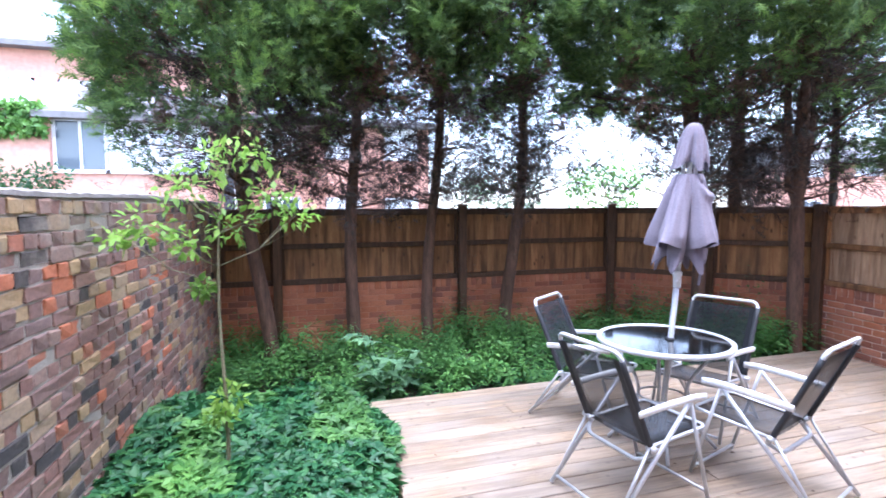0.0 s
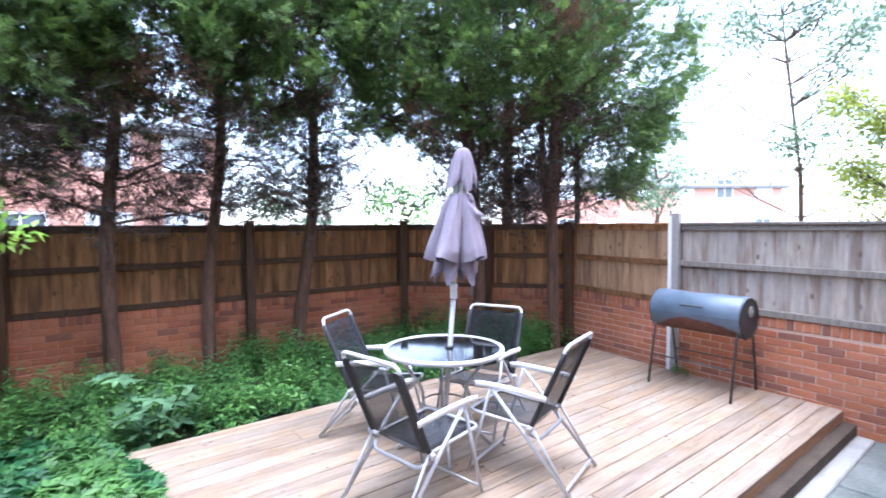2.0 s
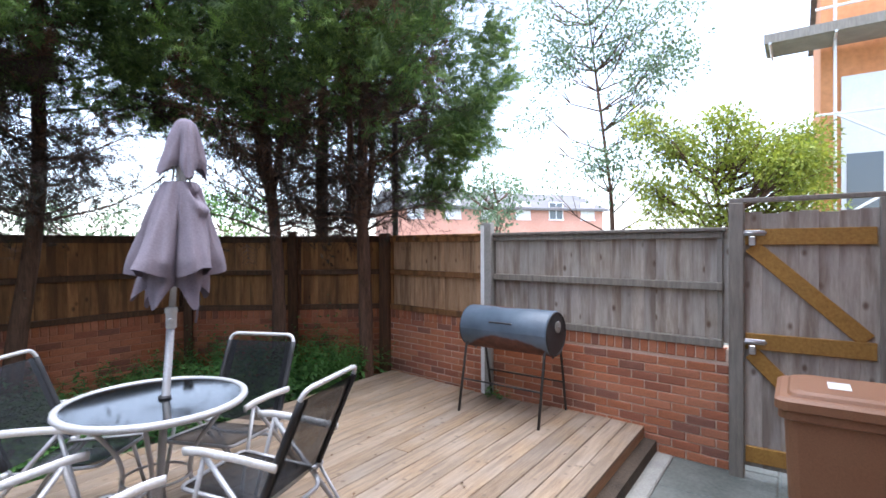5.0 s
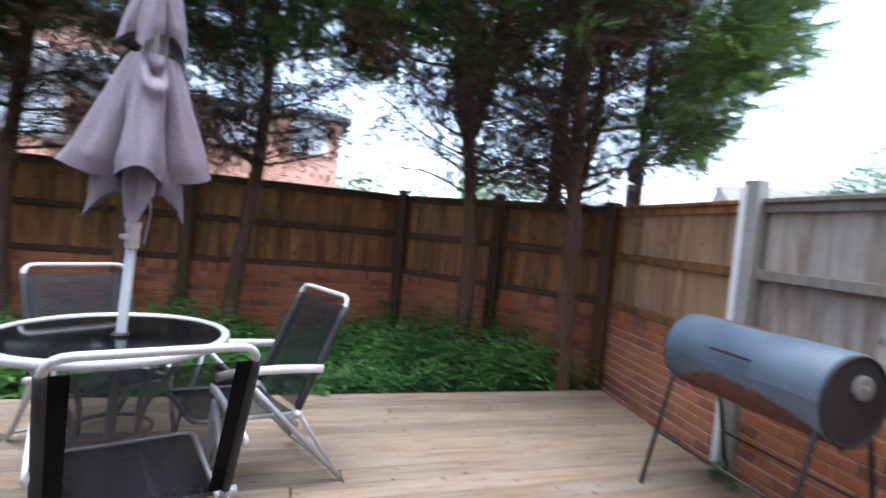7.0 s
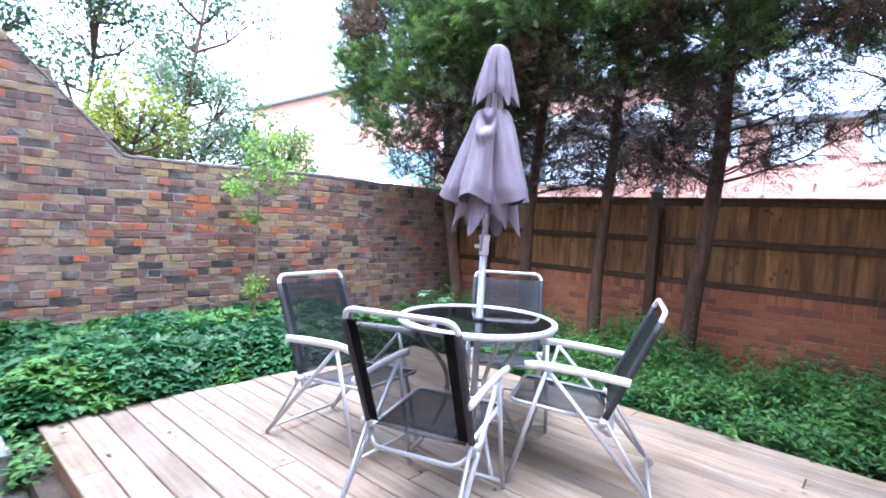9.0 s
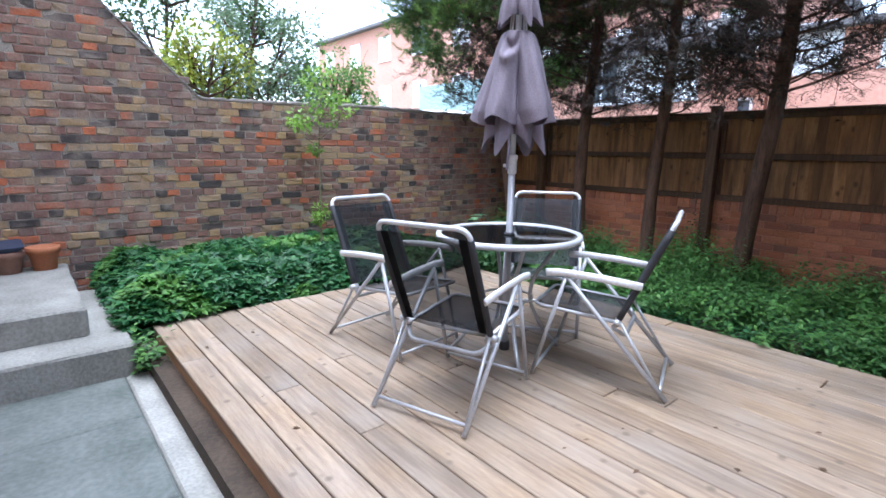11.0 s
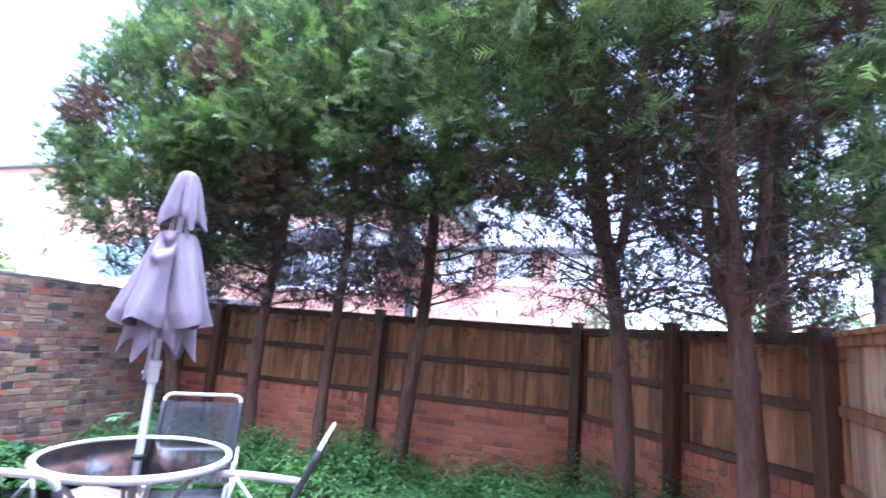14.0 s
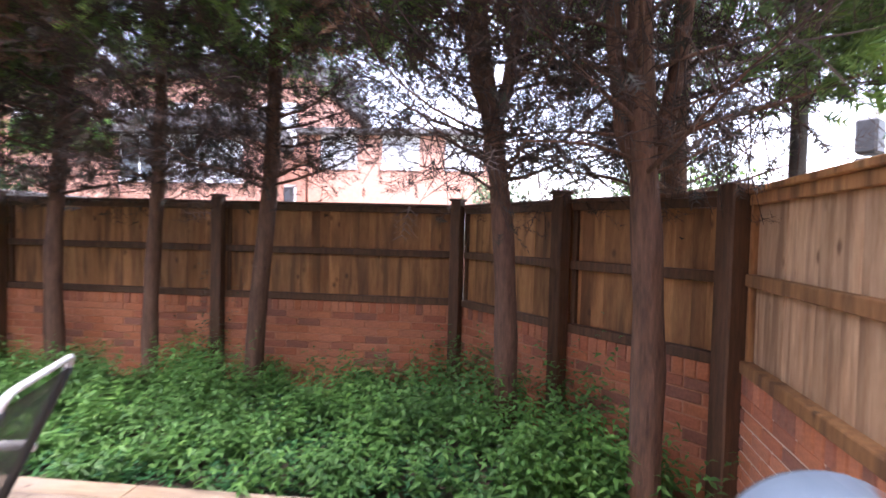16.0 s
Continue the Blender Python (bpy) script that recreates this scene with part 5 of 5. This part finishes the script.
leafy("ash_tree", (-4.3, 2.0, 0), [[(0, 0, 0), (0.1, 0.1, 2.5), (0.0, 0.4, 5.5)], [(0.5, 1.1, 0), (0.5, 1.2, 2.6), (0.7, 1.5, 5.0)], [(0.2, -0.8, 0), (0.1, -0.9, 3), (0.2, -1.2, 5.5)]],
      clumps_in(3, 120, (-0.8, -2.4, 2.2), (0.9, 2.3, 6.8), (0.35, 0.6)), 400, 0.065, M_AIRY, "airy ash tree with small leaves behind the wall", "tree", 61, 0.07)
leafy("golden_shrub", (-2.4, 2.15, 0), [[(0, 0, 0), (0, 0, 1.5), (0.1, 0, 2.2)]], clumps_in(4, 16, (-0.4, -0.5, 1.8), (0.3, 0.5, 2.8), (0.22, 0.34)), 170, 0.07, M_YELLOW, "golden yellow shrub behind the wall", "shrub", 62)
leafy("silver_shrub", (-2.75, 3.0, 0), [[(0, 0, 0), (0, 0, 1.6), (0, 0.1, 2.5)]], clumps_in(5, 26, (-0.5, -0.65, 1.9), (0.4, 0.7, 3.2), (0.22, 0.36)), 170, 0.07, M_GREY, "grey-green shrub behind the wall", "shrub", 63)
leafy("privet_shrub", (-3.1, 4.3, 0), [[(0, 0, 0), (0, 0, 1.4), (0, 0.1, 2.1)]], clumps_in(6, 22, (-0.45, -0.6, 1.7), (0.45, 0.6, 2.8), (0.24, 0.36)), 170, 0.065, M_MID, "fresh green shrub behind the wall", "shrub", 64)
leafy("round_shrub", (-4.3, 5.95, 0), [[(0, 0, 0), (0, 0, 1.3), (0, 0.1, 1.9)]], clumps_in(7, 12, (-0.35, -0.4, 1.6), (0.35, 0.4, 2.35), (0.22, 0.32)), 170, 0.06, M_MID, "rounded green shrub behind the wall", "shrub", 65)
leafy("laurel_shrub", (-3.95, 10.0, 0), [[(0, 0, 0), (0, 0, 1.5), (0, 0.1, 2.2)]], clumps_in(8, 20, (-1.1, -0.6, 1.6), (0.4, 0.6, 2.6), (0.3, 0.45)), 180, 0.10, M_DARKSHRUB, "dark green laurel shrub by the houses", "shrub", 66)
leafy("lime_tree", (12.4, 1.0, 0), [[(0, 0, 0), (0, 0, 1.8), (0.1, 0.1, 3.2)]], clumps_in(9, 52, (-1.0, -1.5, 2.2), (1.0, 1.4, 4.2), (0.35, 0.6)), 420, 0.085, M_YELLOW, "yellow-green tree beyond the fence", "tree", 67, 0.09)
leafy("birch_tree", (13.2, 3.3, 0), [[(0, 0, 0), (0.0, 0.1, 3.0), (0.1, 0.5, 6.0), (0.1, 0.9, 9.5)]], clumps_in(10, 44, (-1.2, -1.6, 3.2), (1.2, 2.4, 8.5), (0.5, 0.8)), 230, 0.10, M_GREY, "slim sparse tree beyond the fence", "tree", 68, 0.06)
leafy("street_tree", (24.0, 12.5, 0), [[(0, 0, 0), (0, 0, 2.5), (0.1, 0, 4)]], clumps_in(11, 16, (-1.8, -1.8, 3.0), (1.8, 1.8, 5.2), (0.7, 1.0)), 130, 0.22, M_GREY, "grey-green street tree by the far houses", "tree", 69, 0.12)
for k, (tx, ty, hgt) in enumerate(((5.6, 13.0, 2.6), (8.6, 12.0, 2.9))):
    leafy("hedge_tree", (tx, ty, 0), [[(0, 0, 0), (0, 0, 1.5), (0.1, 0, hgt - 0.6)]], clumps_in(20 + k, 14, (-1.3, -0.7, 1.5), (1.3, 0.7, hgt), (0.4, 0.6)), 130, 0.13, M_MID if k % 2 else M_GREY, "green garden tree beyond the back fence", "tree", 80 + k)

# ---- neighbouring houses ----
M_FAR = plain("pink_brick_wall", (0.52, 0.26, 0.19), (0.60, 0.33, 0.25), 0.9, 0, 0.6, 9, 0.2)
M_FAR_O = plain("orange_brick_wall", (0.60, 0.24, 0.10), (0.68, 0.31, 0.14), 0.9, 0, 0.6, 9, 0.2)
M_ROOF = plain("grey_roof_tiles", (0.11, 0.105, 0.105), (0.19, 0.18, 0.18), 0.9, 0, 1.2, 8, 0.4)
m_dim, t_, b_ = shader("far_window_glass", 0.08)
b_.inputs["Base Color"].default_value = (0.10, 0.12, 0.14, 1)
M_DIM = m_dim


def terrace(x0, x1, y, depth, eave, material, windows, label, turn=0.0, storeys=2, roof=1.6, name="terraced_house", first=1.0, over=0.3):
    """A terrace whose front looks along -y from (x0, y) to (x1, y)."""
    house = thing(name, label, "house", pose(x0, y, 0, 0, 0, turn))
    w = x1 - x0
    part("wall", fresh(((0, 0, -0.3), (w, depth, eave))), material, house)
    bm = bmesh.new()
    lo, hi, near, far = -over, w + over, -over - 0.1, depth + over + 0.1
    v = [bm.verts.new(p) for p in ((lo, near, eave), (hi, near, eave), (hi, far, eave), (lo, far, eave), (lo, depth / 2, eave + roof), (hi, depth / 2, eave + roof),
                                   (lo, near, eave - 0.16), (hi, near, eave - 0.16), (hi, far, eave - 0.16), (lo, far, eave - 0.16))]
    for f in ((0, 1, 5, 4), (2, 3, 4, 5), (0, 4, 3), (1, 2, 5), (6, 7, 1, 0), (7, 8, 2, 1), (8, 9, 3, 2), (9, 6, 0, 3), (9, 8, 7, 6)):
        bm.faces.new([v[i] for i in f])
    part("roof", bm, M_ROOF, house)
    for k in range(windows):
        for s in range(storeys):
            cx, cz = w * (k + 0.5) / windows, first + 2.75 * s
            win = part("window", fresh(((cx - 0.62, -0.03, cz), (cx - 0.54, 0.02, cz + 1.35)), ((cx + 0.54, -0.03, cz), (cx + 0.62, 0.02, cz + 1.35)), ((cx - 0.03, -0.03, cz), (cx + 0.03, 0.02, cz + 1.35)),
                                       ((cx - 0.62, -0.03, cz + 1.27), (cx + 0.62, 0.02, cz + 1.35)), ((cx - 0.66, -0.07, cz - 0.06), (cx + 0.66, 0.02, cz + 0.03))), M_WHITE, house)
            part("pane", fresh(((cx - 0.54, -0.012, cz + 0.03), (cx + 0.54, -0.004, cz + 1.27))), M_WHITE if (k + s) % 5 else M_DIM, win, "pale curtained pane")
    return house


terrace(-1.4, 4.9, 18.0, 8.0, 5.0, M_FAR, 3, "pink brick terrace with white windows beyond the trees", roof=0.9)
terrace(-12.6, -1.5, 18.0, 8.0, 6.9, M_FAR, 6, "salmon brick house with white windows beyond the trees", first=1.8, roof=1.5)
terrace(-30.0, -13.2, 17.5, 9.0, 8.6, M_FAR, 5, "pink brick flats with white windows beyond the wall", storeys=3, roof=0.6)
terrace(-5.85, -2.2, 15.0, 2.9, 4.4, M_FAR, 3, "brick rear extension with a low grey roof", storeys=1, roof=0.9, name="house_extension", first=2.95)
terrace(28.2, 45.0, 22.9, 9.0, 4.6, M_FAR, 6, "far pink brick terrace across the road", -38)
terrace(13.6, 20.0, -7.6, 7.0, 7.6, M_FAR_O, 3, "orange brick house under scaffolding", name="scaffolded_house", over=0.02)
house_w = thing("house_window", "tall white window in the orange brick side wall", "window", pose(13.55, -1.22, 0))
part("frame", fresh(((-0.03, -0.4, 2.2), (0.04, 0.3, 5.0))), M_WHITE, house_w)
part("pane", fresh(((-0.045, -0.32, 2.4), (-0.035, 0.22, 3.5))), M_DIM, house_w)
scaf = thing("scaffolding", "pale tube scaffolding on the orange brick house", "scaffolding", pose(13.0, -2.2, 0))
for y in (-1.6, 0.0, 1.4):
    part("upright", bar([(0, y, 0), (0, y, 6.6)], 0.026, 6), M_WHITE, scaf)
for z in (2.2, 4.2, 6.2):
    part("ledger", bar([(0, -1.8, z), (0, 1.7, z)], 0.026, 6), M_WHITE, scaf)
part("platform", fresh(((-0.35, -1.7, 5.62), (0.55, 2.5, 5.66))), M_CONC, scaf, "grey timber scaffold platform")
part("toe_board", fresh(((-0.375, -1.7, 5.62), (-0.352, 2.5, 5.80)), bevel=0.003), M_POST_GREY, scaf, "weathered toe board")
for y in (-1.6, 0.0, 1.4, 2.4):
    part("putlog", bar([(-0.45, y, 5.59), (0.6, y, 5.59)], 0.024, 6), M_ZINC, scaf)
part("guard_rail", bar([(-0.36, -1.8, 6.6), (-0.36, 2.6, 6.6)], 0.024, 6), M_ZINC, scaf)
part("diagonal", bar([(0, -1.6, 2.2), (0, 1.4, 4.2)], 0.026, 6), M_WHITE, scaf)
part("diagonal", bar([(0, 1.4, 2.2), (0, -1.6, 4.2)], 0.026, 6), M_WHITE, scaf)

ivy_r = np.random.default_rng(90)
iv = np.stack([ivy_r.uniform(-9.0, -5.9, 2600), 14.75 + ivy_r.normal(0, 0.08, 2600), ivy_r.uniform(3.75, 4.6, 2600)], 1)
parapet = thing("garden_screen", "brick parapet covered in pale green ivy", "wall", pose(0, 0, 0))
part("wall", fresh(((-9.1, 14.8, 0), (-5.86, 15.0, 4.5))), M_FAR, parapet)
rest("ivy", spread("ivy", LEAF_V, LEAF_F, turned(unit(ivy_r.normal(0, 1, (2600, 3))), unit(ivy_r.normal(0, 0.5, (2600, 3)) + np.array([0, -1.0, 0.6])), ivy_r.uniform(0.12, 0.22, 2600)), iv), M_MID, parapet, "pale green ivy leaves", kind="")
shed = thing("garden_shed", "low dark grey shed behind the brick wall", "shed", pose(-3.0, 8.6, 0))
part("wall", fresh(((-1.2, -0.7, 0), (1.0, 0.7, 2.0))), M_CONC, shed)
part("roof", fresh(((-1.3, -0.8, 2.0), (1.1, 0.8, 2.09)), bevel=0.02), M_ROOF, shed)
M_NET = plain("teal_netting", (0.28, 0.42, 0.42), (0.38, 0.52, 0.52), 0.8, 0, 3, 30, 0.1)
net = thing("screen_fence", "teal screening fence by the pink houses", "fence", pose(-8.0, 11.4, 0))
part("screen", fresh(((-2.2, -0.01, 2.6), (1.6, 0.01, 3.6))), M_NET, net)
for x in (-2.2, -0.9, 0.4, 1.6):
    part("pole", bar([(x, 0.03, 0), (x, 0.03, 3.7)], 0.03, 6), M_IRON, net)
van = thing("parked_van", "white van parked behind the wall", "van", pose(-6.3, 8.3, 0, 0, 0, -25))
part("body", squared(bmesh.new(), [(2.2, 0.85, 0.35), (2.25, 0.9, 0.6), (2.25, 0.9, 1.5), (2.15, 0.85, 2.2), (2.0, 0.78, 2.32)], 0.2), M_WHITE, van)
part("side_window", fresh(((0.9, -0.915, 1.35), (1.8, -0.88, 1.95))), M_DIM, van)
for x in (-1.4, 1.4):
    for y in (-0.82, 0.82):
        bm = bmesh.new()
        lathe(bm, [(0.1, -0.1), (0.33, -0.09), (0.34, 0.09), (0.1, 0.1)], 20)
        part("wheel", bm, M_BLACK, van, smooth=True).matrix_basis = pose(x, y, 0.34, 90, 0, 0)

lamp_post = thing("metal_pole", "dark metal pole behind the fence", "pole", pose(6.40, 4.30, 0))
part("pole", bar([(0, 0, -0.1), (0, 0, 5.5)], [0.043, 0.04], 12), M_IRON, lamp_post, smooth=True)
signal = thing("traffic_signal", "black traffic signal beyond the fence", "signal", pose(9.6, 8.4, 0, 0, 0, 40))
part("pole", bar([(0.24, 0.0, 0), (0.24, 0.0, 3.4)], 0.045, 10), M_CONC, signal, smooth=True)
part("head", fresh(((-0.17, -0.12, 2.3), (0.17, 0.12, 2.75)), bevel=0.03), M_BLACK, signal)
part("head", fresh(((-0.17, -0.12, 2.8), (0.17, 0.12, 3.25)), bevel=0.03), M_BLACK, signal)

# ---- pieces: fence boards and rails, plinth bricks, wall bricks, deck boards, paving ----


def board_mesh(name, w, h, thick_a, thick_b, material, along_x=False):
    """A feather-edge board: thick on one side, thin on the other."""
    bm = bmesh.new()
    v = [bm.verts.new(p) for p in ((0, 0, 0), (w, 0, 0), (w, thick_b, 0), (0, thick_a, 0), (0, 0, h), (w, 0, h), (w, thick_b, h), (0, thick_a, h))]
    for f in ((0, 3, 2, 1), (4, 5, 6, 7), (0, 1, 5, 4), (1, 2, 6, 5), (2, 3, 7, 6), (3, 0, 4, 7)):
        bm.faces.new([v[i] for i in f])
    bmesh.ops.bevel(bm, geom=bm.edges[:], offset=0.002, segments=1, affect="EDGES")
    me = bpy.data.meshes.new(name)
    bm.to_mesh(me)
    bm.free()
    me.materials.append(material)
    return me


rf = random.Random(12)
for k, a, b, d, n, m in bays:
    grey = k == 6
    # bay 5 faces the light, which its paler boards carry as colour
    mat_b = M_FENCE_GREY if grey else M_FENCE_LIT if k == 5 else M_FENCE
    length = (b - a).length
    panel = thing("timber_fence", "silvered feather-edge timber fence on the brick plinth" if grey else "timber fence on the brick plinth, coloured pale for the light on it" if k == 5 else "brown feather-edge timber fence on the brick plinth", "fence", m, "fence panels")
    count = max(4, round(length / 0.098))
    step = length / count
    board = board_mesh("board", step + 0.012, FENCE_TOP - PLINTH - 0.06, 0.007, 0.016, mat_b)
    for i in range(count):
        ob = new("board", board)
        ob.parent = panel
        ob.matrix_basis = pose(i * step, 0.05 + rf.uniform(-0.002, 0.002), PLINTH + 0.03 + rf.uniform(-0.004, 0.004), rf.uniform(-0.3, 0.3), rf.uniform(-0.25, 0.25), 0)
    # brown bays: dark post timber on the rails puts their shade into the colour
    m_rail = M_POST_GREY if grey else M_FENCE if k == 5 else M_POST
    part("rail", fresh(((0.045, -0.012, PLINTH - 0.002), (length - 0.045, 0.05, PLINTH + 0.062)), bevel=0.005), m_rail, panel)
    part("rail", fresh(((0.045, 0.0, RAIL_MID - 0.032), (length - 0.045, 0.05, RAIL_MID + 0.032)), bevel=0.005), m_rail, panel)
    part("top_rail", fresh(((0.045, 0.008, FENCE_TOP - 0.085), (length - 0.045, 0.05, FENCE_TOP - 0.03)), bevel=0.004), m_rail, panel)
    part("capping", fresh(((0.02, -0.02, FENCE_TOP - 0.03), (length - 0.02, 0.085, FENCE_TOP)), bevel=0.005), m_rail, panel)
    for e in (0.05, length - 0.085):
        part("batten", fresh(((e, 0.016, PLINTH + 0.055), (e + 0.035, 0.05, FENCE_TOP - 0.075)), bevel=0.003), m_rail, panel)

for k, a, b, d, n, m in bays:
    length = (b - a).length
    lay_bricks(plinths[k], a - n * 0.012, d, n, length, 0.03 if k < 6 else 0.0, lambda s: PLINTH - 0.10, M_RED, M_RED, seed=30 + k, uneven=0.0012, chip=0.0015)
    # a course on edge along the top
    on_edge = brick_meshes(0.065, 0.06, 0.105, 3, 0.0015, 60 + k)
    for me in on_edge:
        me.materials.append(M_RED)
    face = Matrix((Vector((*d, 0)), Vector((-d.y, d.x, 0)), (0, 0, 1))).transposed().to_4x4()
    for i in range(int(length / 0.075)):
        at = a + d * (0.0375 + i * 0.075)
        ob = new("brick", on_edge[i % 3])
        ob.parent = plinths[k]
        ob.matrix_basis = Matrix.Translation((*(at - n * 0.002), PLINTH - 0.108)) @ face

lay_bricks(wall_west, W0, wall_run, wall_normal, wall_len, 0.0, wall_top, M_OLD, M_OLD_R, keep=lambda s, z: 2.2 < s < 5.2 and 0.45 < z < 1.95, header_every=2, uneven=0.006, chip=0.008, joint=0.011, seed=70)
lay_bricks(wall_house, (3.95, HOUSE_Y), Vector((1, 0)), Vector((0, 1)), 2.25, 0.0, lambda s: 4.6, M_HOUSE, M_HOUSE_R, keep=lambda s, z: z < 2.6, uneven=0.001, chip=0.0012, seed=80)
lay_bricks(wall_house, (0.5, HOUSE_Y), Vector((1, 0)), Vector((0, 1)), 3.45, 0.0, lambda s: SILL_Z - 0.085, M_HOUSE, M_HOUSE_R, keep=lambda s, z: s > 0.9, uneven=0.001, chip=0.0012, seed=81, limit=290)

lay_bricks(wall_house, (WIN_X1, HOUSE_Y - 0.062), Vector((0, 1)), Vector((-1, 0)), 0.062, SILL_Z, lambda s: WIN_TOP - 0.02, M_HOUSE, M_HOUSE_R, keep=lambda s, z: False, uneven=0.0, chip=0.001, seed=82)

# deck boards run along x, butted here and there
rd = random.Random(15)
BOARDS = 21
pitch = (D_Y1 - D_Y0) / BOARDS
for i in range(BOARDS):
    y = D_Y0 + pitch * i
    joints = [D_X0 + rd.uniform(-0.012, 0.012)]
    if i % 3 != 1:
        joints.append(rd.uniform(1.3, 4.6))
    joints.append(D_X1 + (0.02 if y < 2.4 else 0.02 + (y - 2.4) * 0.17) + rd.uniform(-0.008, 0.008))
    for x0, x1 in zip(joints, joints[1:]):
        bm = bmesh.new()
        box(bm, (-(x1 - x0 - 0.006) / 2, -(pitch - 0.007) / 2, -0.028), ((x1 - x0 - 0.006) / 2, (pitch - 0.007) / 2, 0), 0.004)
        ob = part("deck_board", bm, M_DECK, deck)
        ob.matrix_basis = pose((x0 + x1) / 2, y + pitch / 2, DECK + rd.uniform(-0.002, 0.001), rd.uniform(-0.25, 0.25), 0, rd.uniform(-0.05, 0.05))

# paving slabs of uneven lengths
rp = random.Random(18)
slab_rows = [(-0.795, -0.13), (-0.12, 0.615)]
for y0, y1 in slab_rows:
    x = 0.84
    while x < 6.3:
        w = rp.uniform(0.55, 0.95)
        part("slab", fresh(((x, y0, -0.06), (min(x + w - 0.012, 6.35), y1 - 0.004, rp.uniform(-0.004, 0.003))), bevel=0.008), M_SLAB, patio)
        x += w
